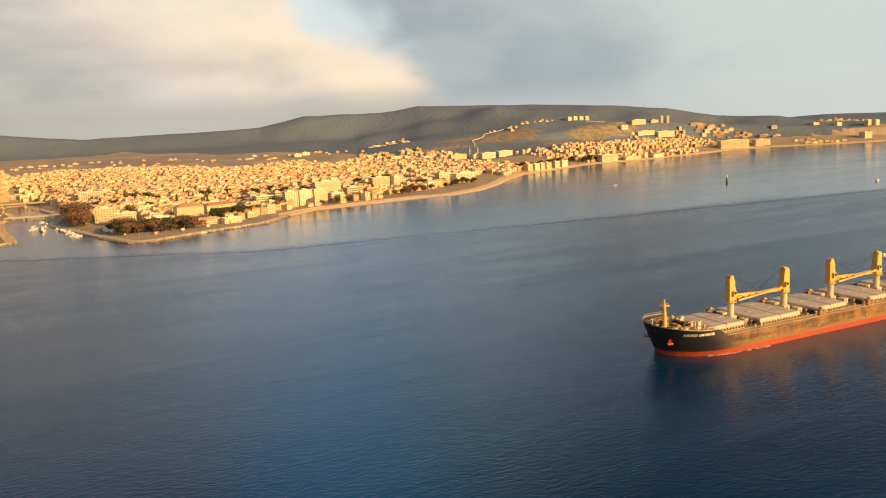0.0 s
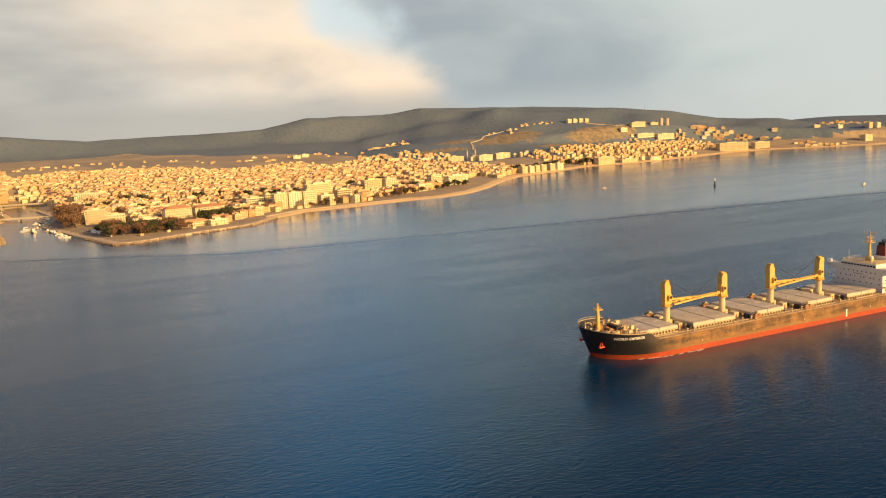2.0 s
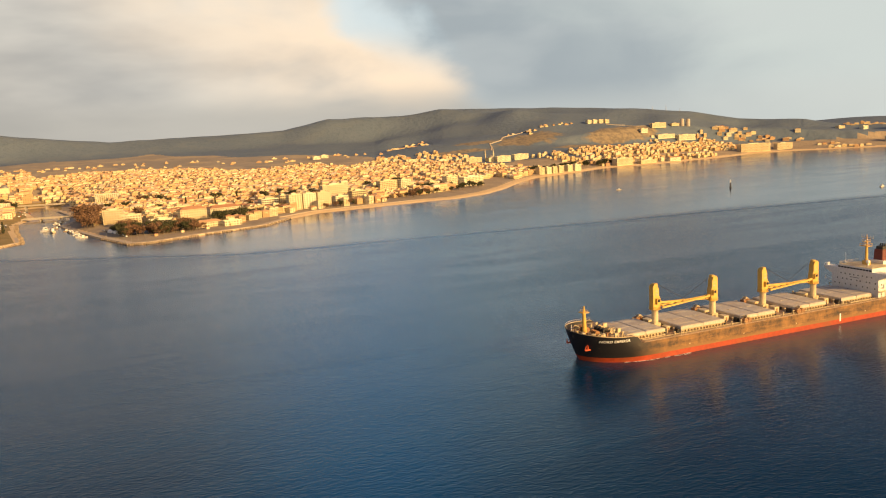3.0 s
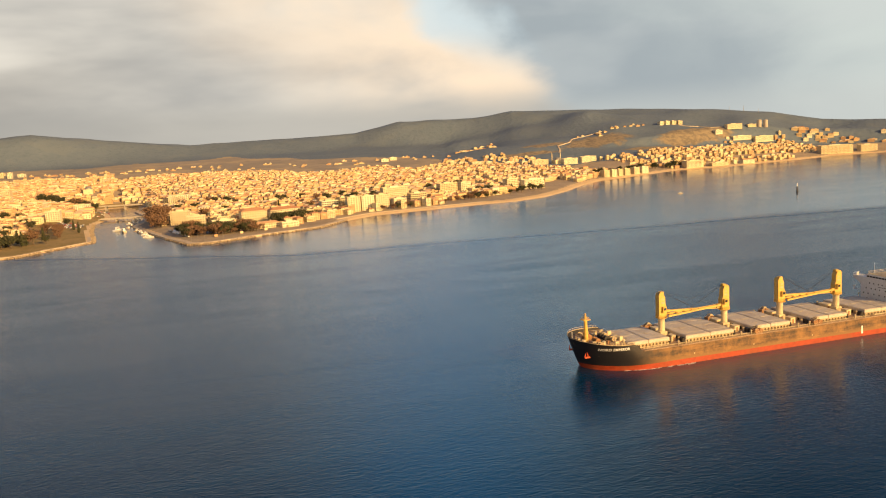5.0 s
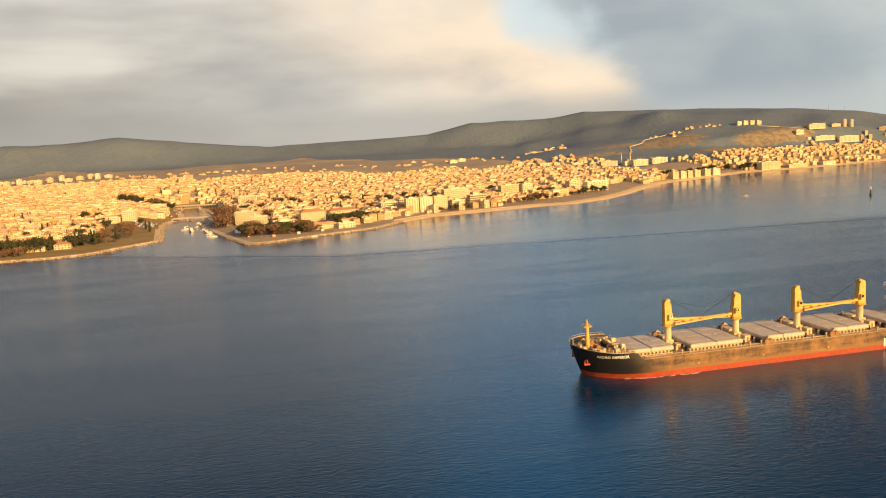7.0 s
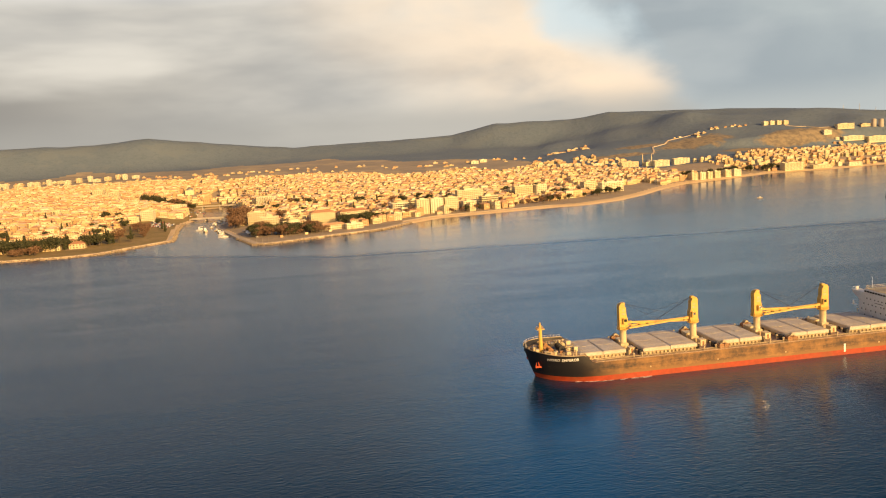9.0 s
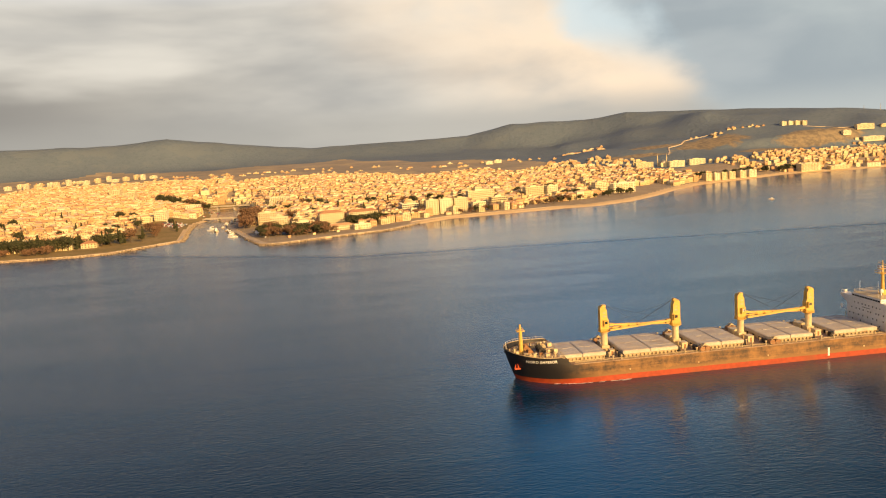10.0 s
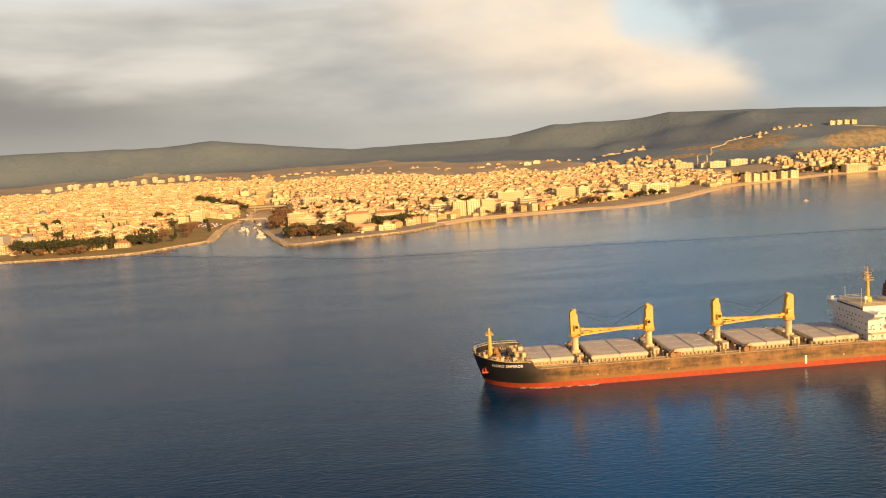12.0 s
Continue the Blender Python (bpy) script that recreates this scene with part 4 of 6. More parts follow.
def deck_gear():
    for x, y, w, d, hh in ((45.2, 6.0, 2.4, 4.0, 2.6), (45.0, -6.5, 1.8, 3.0, 2.2), (75.0, 6.2, 3.0, 4.4, 2.6), (75.2, -6.4, 2.4, 3.4, 2.4), (103.0, 6.2, 3.0, 4.4, 2.6), (103.4, -6.2, 2.4, 3.4, 2.4), (132.6, 6.2, 3.0, 4.4, 2.6), (132.5, -6.4, 2.4, 3.4, 2.4)):
        g = Geo()
        g.box(x - w / 2, x + w / 2, y - d / 2, y + d / 2, DECK, DECK + hh)
        g.box(x - w / 2 - 0.15, x + w / 2 + 0.15, y - d / 2 - 0.15, y + d / 2 + 0.15, DECK + hh, DECK + hh + 0.15)
        hs = part("mast_house", g, MAT["pedestal"], ship, "cream deck house between hatches")
        g = Geo()
        g.box(x - 0.4, x + 0.4, y - d / 2 - 0.06, y - d / 2 - 0.01, DECK + 0.1, DECK + 1.9)
        part("steel_door", g, MAT["rust"], hs)
    for x in (43.2, 46.6, 72.5, 77.4, 100.6, 106.4, 130.0, 135.4):
        for y in (-14.2, 14.2, -9.3, 9.3):
            g = Geo()
            g.tube((x, y, DECK), (x, y, DECK + 1.6), 0.28, n=8)
            g.ball((x, y, DECK + 1.6), 0.55, 0.55, 0.35, 8, 4, low=-20)
            part("mushroom_vent", g, MAT["coaming"], ship)
    for y in (-13.6, -13.1, 13.4):
        g = Geo()
        g.tube((28, y, DECK + 0.35), (157, y, DECK + 0.35), 0.13, n=6)
        part("deck_pipe", g, MAT["coaming"], ship, "long cream deck pipe")
    post = Geo()
    post.tube((0, 0, 0), (0, 0, 1.1), 0.05, n=4)
    me = post.mesh("rail_post", [MAT["coaming"]])
    for s in (-1, 1):
        r = Geo()
        for z in (0.55, 1.1):
            r.tube((28, s * 15.7, DECK + z), (166, s * 15.7, DECK + z), 0.035, n=4)
        rail_ob = part("side_rail", r, MAT["coaming"], ship, "thin side handrail")
        for i in range(56):
            part("rail_post", me, None, rail_ob, at=pose(28 + i * 2.5, s * 15.7, DECK))
    for x0, x1, w in HATCHES:
        for s in (-1, 1):
            g = Geo()
            g.box(x0 + 1.0, x1 - 1.0, s * (w + 1.2) - 0.12, s * (w + 1.2) + 0.12, DECK + 0.25, DECK + 0.5)
            for i in range(6):
                x = x0 + 1.5 + i * (x1 - x0 - 3) / 5
                g.box(x - 0.15, x + 0.15, s * (w + 1.2) - 0.2, s * (w + 1.2) + 0.2, DECK, DECK + 0.3)
            part("cable_trunk", g, MAT["pedestal"], ship)
    gang = Geo()
    gang.box(140, 152, -14.6, -13.8, DECK + 0.5, DECK + 0.85)
    for i in range(7):
        gang.tube((140 + 2 * i, -14.5, DECK), (140 + 2 * i, -14.5, DECK + 1.3), 0.07, n=4)
    part("gangway", gang, MAT["pedestal"], ship, "stowed cream gangway ladder")


deck_gear()


def superstructure():
    g = Geo()
    g.box(159.0, 178, -13.0, 13.0, DECK, 17.6)
    block = part("accommodation_block", g, MAT["white"], ship, "white accommodation block with square windows")
    g = Geo()
    g.box(159.0, 173.0, -9.5, 9.5, 17.6, 20.4)
    br = part("wheelhouse", g, MAT["white"], ship, "white wheelhouse with bridge wings")
    for i in range(11):
        y = -8.6 + i * 1.72
        g = Geo()
        g.box(158.94, 159.02, y - 0.7, y + 0.7, 19.1, 19.8)
        part("bridge_window", g, MAT["glass"], br, "dark bridge window")
    for s in (-1, 1):
        g = Geo()
        n = len(g.v)
        prof = [(9.5, 16.0), (9.5, 18.9), (17.6, 18.9), (17.6, 17.9), (13.0, 15.6)]
        for xx in (158.88, 163.0):
            g.v += [(xx, s * py, pz) for py, pz in prof]
        k = len(prof)
        ring = list(range(k))
        g.f += [tuple(ring if s > 0 else ring[::-1]), tuple(k + i for i in (ring[::-1] if s > 0 else ring))]
        for i in range(k):
            j = (i + 1) % k
            q = (i, k + i, k + j, j)
            g.f.append(q if s > 0 else q[::-1])
        g.m = [0] * len(g.f)
        wing = part("bridge_wing", g, MAT["white"], br, "white flared bridge wing")
        g = Geo()
        for i in range(5):
            g.tube((159.2, s * (10 + i * 1.85), 18.9), (159.2, s * (10 + i * 1.85), 20.0), 0.05, n=4)
        g.tube((159.2, s * 9.6, 20.0), (159.2, s * 17.4, 20.0), 0.06, n=4)
        g.tube((159.2, s * 17.4, 20.0), (162.5, s * 17.4, 20.0), 0.06, n=4)
        g.box(160.2, 161.4, s * 17.0 - 0.5, s * 17.0 + 0.4, 18.9, 20.1)
        part("wing_rail", g, MAT["white"], wing)
        g = Geo()
        g.box(159.2, 176, s * 14.0 - 1.0, s * 14.0 + 1.0, 10.4, 10.6)
        for i in range(8):
            g.tube((159.4 + i * 2.3, s * 14.8, 10.6), (159.4 + i * 2.3, s * 14.8, 11.6), 0.05, n=4)
            g.tube((159.4 + i * 2.3, s * 14.6, DECK), (159.4 + i * 2.3, s * 14.6, 10.4), 0.13, n=6)
        g.tube((159.4, s * 14.8, 11.6), (175.8, s * 14.8, 11.6), 0.05, n=4)
        part("side_walkway", g, MAT["pedestal"], block, "cream side walkway with rails")
        g = Geo()
        g.box(158.0, 159.0, s * 15.0 - 1.6, s * 15.0 + 1.6, 12.6, 12.5)
        g.path([(158.1, s * 13.4, 13.8), (158.1, s * 16.5, 13.8), (159, s * 16.5, 13.8)], 0.06, 4)
        g.tube((158.6, s * 16.2, 12.5), (158.6, s * 16.2, 14.3), 0.35, n=8)
        part("lamp_platform", g, MAT["white"], block)
        # the lifeboat in its davits
        boat = Geo()
        c = (169.5, s * 14.6, 13.4)
        boat.ball(c, 3.6, 1.25, 1.35, 14, 8)
        boat.box(167.4, 171.0, s * 14.6 - 0.7, s * 14.6 + 0.7, 14.2, 15.2, taper=0.3)
        lb = part("lifeboat", boat, MAT["orange"], ship, "orange enclosed lifeboat in davits", smooth=True)
        dv = Geo()
        for xx in (167.0, 172.0):
            dv.box(xx - 0.2, xx + 0.2, s * 13.6 - 0.2, s * 13.6 + 0.2, 10.6, 16.2)
            dv.box(xx - 0.2, xx + 0.2, s * 14.4 - 1.0, s * 14.4 + 1.0, 15.9, 16.3)
        part("davit", dv, MAT["white"], lb)
    me = Geo().box(-0.05, 0.05, -0.27, 0.27, -0.3, 0.3).mesh("cabin_window", [MAT["glass"]])
    for z, ys in ((16.4, (-11.6, -9.2, -6.8, -4.4, -2.0, 0.4, 2.5, 5.2, 7.6, 10.0)), (13.9, (-11.4, -8.4, -6.6, -3.2, -1.4, 1.8, 4.2, 6.6, 9.6)), (11.4, (-11.2, -7.2, -4.6, -1.2, 2.0, 5.0, 8.4, 11.0)), (9.0, (-9.0, -3.6, 3.6, 9.0))):
        for y in ys:
            part("cabin_window", me, None, block, at=pose(159.0, y, z))
    for z, xs in ((16.2, (161, 163.4, 166, 168.8, 171.4, 174)), (13.6, (161, 164, 175)), (11.9, (161.4, 164.2, 166.6)), (9.0, (161.2, 164.6, 168, 171.5))):
        for x in xs:
            for s in (-1, 1):
                part("cabin_window", me, None, block, at=pose(x, s * 13.0, z, 0, 0, 90))
    g = Geo()
    g.box(158.93, 159.01, -2.6, 2.6, 15.1, 15.3)
    part("notice_board", g, MAT["dark"], block)
    # monkey island, radar mast, dome and aerials
    g = Geo()
    g.box(159.4, 172.6, -9.1, 9.1, 20.4, 20.55)
    for i in range(13):
        g.tube((159.6, -9 + 1.5 * i, 20.5), (159.6, -9 + 1.5 * i, 21.7), 0.06, n=4)
    for z in (21.1, 21.7):
        g.path([(172, -9, z), (159.6, -9, z), (159.6, 9, z), (172, 9, z)], 0.06, 4)
    part("monkey_island", g, MAT["pedestal"], br, "cream handrails on the wheelhouse roof")
    g = Geo()
    g.box(165.7, 167.5, -1.6, 1.6, 20.5, 22.5)
    g.tube((166.6, 0, 22.4), (166.6, 0, 31.0), 0.75, 0.5, n=12)
    g.tube((166.6, 0, 31.0), (166.6, 0, 35.0), 0.28, 0.14, n=8)
    rm = part("radar_mast", g, MAT["crane"], ship, "yellow radar mast with platforms")
    for z, w in ((29.5, 2.0), (31.4, 1.3)):
        g = Geo()
        g.box(166.6 - w, 166.6 + w * 0.6, -w * 1.1, w * 1.1, z, z + 0.18)
        for sx in (-w, w * 0.6):
            for sy in (-w * 1.1, w * 1.1):
                g.tube((166.6 + sx, sy, z), (166.6 + sx, sy, z + 1.1), 0.06, n=4)
        g.path([(166.6 - w, -w * 1.1, z + 1.1), (166.6 + w * 0.6, -w * 1.1, z + 1.1), (166.6 + w * 0.6, w * 1.1, z + 1.1), (166.6 - w, w * 1.1, z + 1.1), (166.6 - w, -w * 1.1, z + 1.1)], 0.06, 4)
        part("mast_platform", g, MAT["crane"], rm)
    for z, L in ((30.6, 1.9), (32.6, 1.5)):
        g = Geo()
        g.box(165.2, 165.5, -L, L, z, z + 0.3)
        g.tube((165.35, 0, z - 0.7), (165.35, 0, z), 0.25, n=8)
        part("radar_scanner", g, MAT["white"], rm)
    g = Geo()
    g.tube((167, -3.2, 33.4), (167, 3.2, 33.4), 0.1, n=6)
    for y in (-3.1, -1.8, 1.8, 3.1):
        g.tube((167, y, 33.4), (167, y, 34.6), 0.05, n=4)
    part("yard_arm", g, MAT["crane"], rm)
    g = Geo()
    g.ball((163.6, -3.4, 22.6), 0.9, 0.9, 1.0, 12, 8)
    g.tube((163.6, -3.4, 20.5), (163.6, -3.4, 21.9), 0.3, n=8)
    part("satellite_dome", g, MAT["white"], br, "white satellite dome", smooth=True)
    for x, y, hh in ((160.4, -6.0, 7.0), (160.6, 6.4, 5.5), (171.5, -7.5, 6.0)):
        g = Geo()
        g.tube((x, y, 20.5), (x, y, 20.5 + hh), 0.07, 0.03, n=5)
        part("whip_aerial", g, MAT["white"], br)
    g = Geo()
    g.box(172.6, 180.0, -4.2, 4.2, DECK, 22.0)
    fb = part("funnel_casing", g, MAT["white"], ship, "white engine casing")
    g = Geo()
    g.box(174.2, 179.6, -2.5, 2.5, 22.0, 27.0, taper=0.3)
    fn = part("funnel", g, MAT["funnel"], fb, "dark red funnel with a black top")
    g = Geo()
    g.box(174.9, 178.5, -1.9, 1.9, 25.0, 28.4, taper=0.15)
    for o in (-1.2, 0, 1.2):
        g.tube((177, o, 28.4), (177.4, o, 29.6), 0.35, n=8)
    part("funnel_top", g, MAT["dark"], fn, "sooty black funnel top")


superstructure()


def bow_name():
    """The ship's name in raised white letters, bent onto the port and starboard bow."""
    cu = bpy.data.curves.new("name_text", "FONT")
    cu.body, cu.size, cu.extrude, cu.align_x = "NORD EMPEROR", 1.75, 0.05, "LEFT"
    cu.space_character, cu.offset = 1.12, 0.045
    tmp = new("name_text", cu)
    bpy.context.view_layer.update()
    me0 = bpy.data.meshes.new_from_object(tmp.evaluated_get(bpy.context.evaluated_depsgraph_get()))
    bpy.data.objects.remove(tmp)
    width = max(v.co.x for v in me0.vertices)
    for s in (-1, 1):
        me = me0.copy()
        for v in me.vertices:
            u = v.co.x / width
            x = 9.0 + (u if s < 0 else 1 - u) * 11.4
            z = 9.0 + v.co.y * 0.85
            v.co = (x, s * (half(x, z) + 0.05 + v.co.z), z)
        me.materials.append(MAT["letter"])
        part("name_letters", me, None, ship, "white block letters on the bow")


bow_name()

wash = Geo()
rs = random.Random(4)
for side in (-1, 1):
    for i in range(46):
        x = 20 + 30 * rs.random() ** 1.2
        y = side * (half(x, 0) + 0.15 + rs.random() * (0.25 + max(0, x - 26) * 0.05))
        w, d = rs.uniform(0.3, 1.3), rs.uniform(0.08, 0.25)
        wash.face([(x - w, y - d, 0.03), (x + w, y - d * 0.6, 0.03), (x + w * 0.8, y + d, 0.05), (x - w * 0.7, y + d * 0.7, 0.04)])
thing("bow_wave", wash, MAT["foam"], "thin white foam along the ship's waterline", "foam", kind="stuff")


# ---- promenade, quays, bridges ----
def ribbon(points, inner, outer, z, thick, step=6.0):
    """A strip of paving that follows the coast at a distance inland."""
    pts = [Vector(p) for p in points]
    out = []
    for a, b in zip(pts, pts[1:]):
        n = max(1, int((b - a).length / step))
        out += [a.lerp(b, i / n) for i in range(n)]
    out.append(pts[-1])
    for _ in range(3):
        out = [out[0]] + [(p + 2 * q + r) / 4 for p, q, r in zip(out, out[1:], out[2:])] + [out[-1]]
    g, rows = Geo(), []
    for i, p in enumerate(out):
        t = (out[min(i + 1, len(out) - 1)] - out[max(i - 1, 0)]).normalized()
        nrm = Vector((-t.y, t.x))
        rows.append((p + nrm * inner, p + nrm * outer))
    for (a, b), (c, d) in zip(rows, rows[1:]):
        top = z + thick
        g.face([(a.x, a.y, top), (c.x, c.y, top), (d.x, d.y, top), (b.x, b.y, top)])
        g.face([(a.x, a.y, -1.0), (c.x, c.y, -1.0), (c.x, c.y, top), (a.x, a.y, top)])
        g.face([(b.x, b.y, top), (d.x, d.y, top), (d.x, d.y, -1.0), (b.x, b.y, -1.0)])
    return g


POINT = [tuple(p) for p in COAST[18:26]]
thing("promenade", ribbon(POINT[2:], 1.0, 7.5, 1.55, 0.35), MAT["paving"], "pale stone promenade round the headland", "promenade", kind="structure")
thing("quay", ribbon([tuple(p) for p in COAST[15:22]], 0.3, 5.0, 1.2, 0.4), MAT["paving"], "stone quay along the river mouth", "quay", kind="structure")
thing("shore_road", ribbon([tuple(p) for p in COAST[25:29]], 15.0, 21.0, 1.9, 0.5), MAT["paving"], "pale beach road behind the sand", "road", kind="structure")
thing("west_path", ribbon([tuple(p) for p in COAST[2:9]], 3.5, 7.0, 1.4, 0.35), MAT["paving"], "pale footpath above the rubble shore", "path", kind="structure")


def rubble(points, seed, n, spread, label):
    rs = random.Random(seed)
    g = Geo()
    segs = [(Vector(a), Vector(b)) for a, b in zip(points, points[1:])]
    total = sum((b - a).length for a, b in segs)
    for a, b in segs:
        for _ in range(int(n * (b - a).length / total)):
            t = (b - a).normalized()
            p = a.lerp(b, rs.random()) + Vector((-t.y, t.x)) * rs.uniform(-1.0, spread)
            s = rs.uniform(0.5, 1.4)
            turn = pose(p.x, p.y, 0.25 + rs.random() * 0.8, rs.uniform(-25, 25), rs.uniform(-25, 25), rs.uniform(0, 90))
            g.box(-s, s, -s * 0.7, s * 0.7, -s * 0.6, s * 0.6, turn=turn, taper=s * 0.25)
    return thing("shore_rubble", g, MAT["rubble"], label, "rocks", kind="stuff")


rubble([tuple(p) for p in COAST[20:26]], 1, 620, 2.6, "brown boulders along the headland's edge")
rubble([tuple(p) for p in COAST[2:11]], 2, 900, 3.4, "tawny boulders along the park shore")


def bridge(ax, ay, bx, by, z, width, spans):
    """A low road bridge with piers and parapets."""
    a, b = Vector((ax, ay, z)), Vector((bx, by, z))
    ob = thing("bridge", None, [], "pale concrete road bridge over the river", "bridge", "river bridges")
    turn = Matrix.Translation(a) @ (b - a).to_track_quat("X", "Z").to_matrix().to_4x4()
    L = (b - a).length
    g = Geo()
    g.box(0, L, -width / 2, width / 2, -0.9, 0.0, turn=turn)
    part("bridge_deck", g, MAT["concrete"], ob)
    for s in (-1, 1):
        g = Geo()
        g.box(0, L, s * width / 2 - 0.2, s * width / 2 + 0.2, 0.0, 1.0, turn=turn)
        part("parapet", g, MAT["concrete"], ob)
    for i in range(1, spans):
        g = Geo()
        g.box(L * i / spans - 0.7, L * i / spans + 0.7, -width / 2 + 0.6, width / 2 - 0.6, -z - 2.0, -0.9, turn=turn)
        part("pier", g, MAT["concrete"], ob)
    for x in (0.5, L - 0.5):
        g = Geo()
        g.box(x - 0.8, x + 0.8, -width / 2, width / 2, -z - 0.5, -0.9, turn=turn)
        part("abutment", g, MAT["concrete"], ob)


bridge(-275, 962, -204, 940, 3.6, 9.0, 3)
bridge(-352, 1222, -195, 1172, 7.5, 10.0, 5)


def hill_road(points, width):
    """A pale track lying on the hillside."""
    g, pts = Geo(), []
    for (ax, ay), (bx, by) in zip(points, points[1:]):
        pts += [Vector((ax + (bx - ax) * i / 6, ay + (by - ay) * i / 6)) for i in range(6)]
    rows = []
    for i, p in enumerate(pts):
        t = (pts[min(i + 1, len(pts) - 1)] - pts[max(i - 1, 0)]).normalized()
        n = Vector((-t.y, t.x)) * width / 2
        z = ground_at(p.x, p.y) + 1.0
        rows.append(((p.x + n.x, p.y + n.y, z), (p.x - n.x, p.y - n.y, z)))
    for (a, b), (c, d) in zip(rows, rows[1:]):
        g.face([a, b, d, c])
        g.face([b, (b[0], b[1], b[2] - 5), (d[0], d[1], d[2] - 5), d])
    thing("hill_road", g, MAT["paving"], "pale dirt track winding up the hillside", "road", kind="structure")


hill_road([(640, 1375), (655, 1402), (668, 1440), (705, 1455), (722, 1478), (760, 1490), (800, 1500)], 3.2)
hill_road([(990, 1440), (1010, 1425), (1030, 1418), (1046, 1395), (1075, 1385)], 3.2)


# ---- buildings ----
def hip(g, w, d, z, rise, over=0.5, mat=0):
    x, y = w / 2 + over, d / 2 + over
    r = min(x, y) * 0.92
    a = (x - r, 0, z + rise) if x >= y else (0, y - r, z + rise)
    b = (-a[0], -a[1], a[2])
    c = [(-x, -y, z), (x, -y, z), (x, y, z), (-x, y, z)]
    if x >= y:
        g.face([c[0], c[1], a, b], mat), g.face([c[2], c[3], b, a], mat), g.face([c[1], c[2], a], mat), g.face([c[3], c[0], b], mat)
    else:
        g.face([c[1], c[2], a, b], mat), g.face([c[3], c[0], b, a], mat), g.face([c[2], c[3], a], mat), g.face([c[0], c[1], b], mat)
    g.face(c[::-1], mat)


def building_kit(name, w, d, floors, roof, balcony, label, wall="house_wall", glassy=False, category="building", group="town houses"):
    """One building at the origin, facing -y, with walls, roof, rows of windows and balconies."""
    ob = thing(name, None, [], label, category, group)
    h = floors * 3.0
    g = Geo()
    g.box(-w / 2, w / 2, -d / 2, d / 2, -4.0, h)
    if roof == "flat":
        for x0, x1, y0, y1 in ((-w / 2, w / 2, -d / 2, -d / 2 + 0.3), (-w / 2, w / 2, d / 2 - 0.3, d / 2), (-w / 2, -w / 2 + 0.3, -d / 2 + 0.3, d / 2 - 0.3), (w / 2 - 0.3, w / 2, -d / 2 + 0.3, d / 2 - 0.3)):
            g.box(x0, x1, y0, y1, h, h + 0.9)
    part("wall", g, MAT[wall], ob)
    if roof == "flat":
        g = Geo()
        g.box(-w / 2 + 0.3, w / 2 - 0.3, -d / 2 + 0.3, d / 2 - 0.3, h, h + 0.12)
        rf = part("roof", g, MAT["flatroof"], ob)
        g = Geo()
        g.box(-w * 0.18, w * 0.16, -d * 0.05, d * 0.3, h + 0.1, h + 2.6)
        part("stair_head", g, MAT[wall], rf)
        g = Geo()
        g.tube((w * 0.28, d * 0.1, h + 0.8), (w * 0.28, d * 0.1, h + 2.0), 0.6, n=8)
        part("water_tank", g, MAT["steel"], rf)
    else:
        g = Geo()
        hip(g, w, d, h, 0.26 * min(w, d))
        rf = part("roof", g, MAT["tile"], ob)
        g = Geo()
        g.box(w * 0.2 - 0.4, w * 0.2 + 0.4, 0.6, 1.4, h, h + 0.26 * min(w, d) + 0.9)
        part("chimney", g, MAT["house_wall"], rf)
    for k in range(floors):
        z = k * 3.0
        g = Geo()
        for axis, span, off in (("front", w, d), ("side", d, w)):
            n = max(2, int(span / 2.9))
            for i in range(n):
                c = -span / 2 + (i + 0.5) * span / n
                wd = 1.15 if glassy else (0.85 if (i + k) % 3 else 0.5)
                if axis == "front":
                    g.box(c - wd, c + wd, -off / 2 - 0.03, -off / 2 + 0.05, z + 0.7, z + 2.4)
                else:
                    for s in (-1, 1):
                        g.box(s * off / 2 - 0.04, s * off / 2 + 0.04, c - wd * 0.7, c + wd * 0.7, z + 0.8, z + 2.3)
        row = part("glazing", g, MAT["glass" if glassy else "pane"], ob)
        row["kind"] = "stuff"
        if balcony and k:
            g = Geo()
            bw = w * balcony / 2
            g.box(-bw, bw, -d / 2 - 1.3, -d / 2, z - 0.15, z)
            g.box(-bw, bw, -d / 2 - 1.3, -d / 2 - 1.2, z, z + 0.95)
            part("balcony", g, MAT[wall], ob)
    return ob


KITS = [
    building_kit("apartment_house", 10, 9, 5, "flat", 0.5, "cream five-storey apartment house with flat roof and balconies"),
    building_kit("apartment_house", 11, 9.5, 4, "hip", 0.4, "cream apartment house with red tiled hip roof"),
    building_kit("apartment_house", 8.5, 9, 3, "hip", 0, "small rendered house with clay tile roof"),
    building_kit("apartment_house", 12, 10, 5, "flat", 0.7, "tall pale apartment house with long balconies"),
    building_kit("apartment_house", 9, 8, 2, "hip", 0, "low rendered house with tiled hip roof"),
    building_kit("apartment_house", 10.5, 9, 4, "hip", 0.6, "ochre apartment house with tiled roof and balconies"),
    building_kit("apartment_house", 13, 9, 3, "flat", 0.8, "long pale apartment house with flat roof"),
]
MARKS = []  # places of single buildings that are set one by one


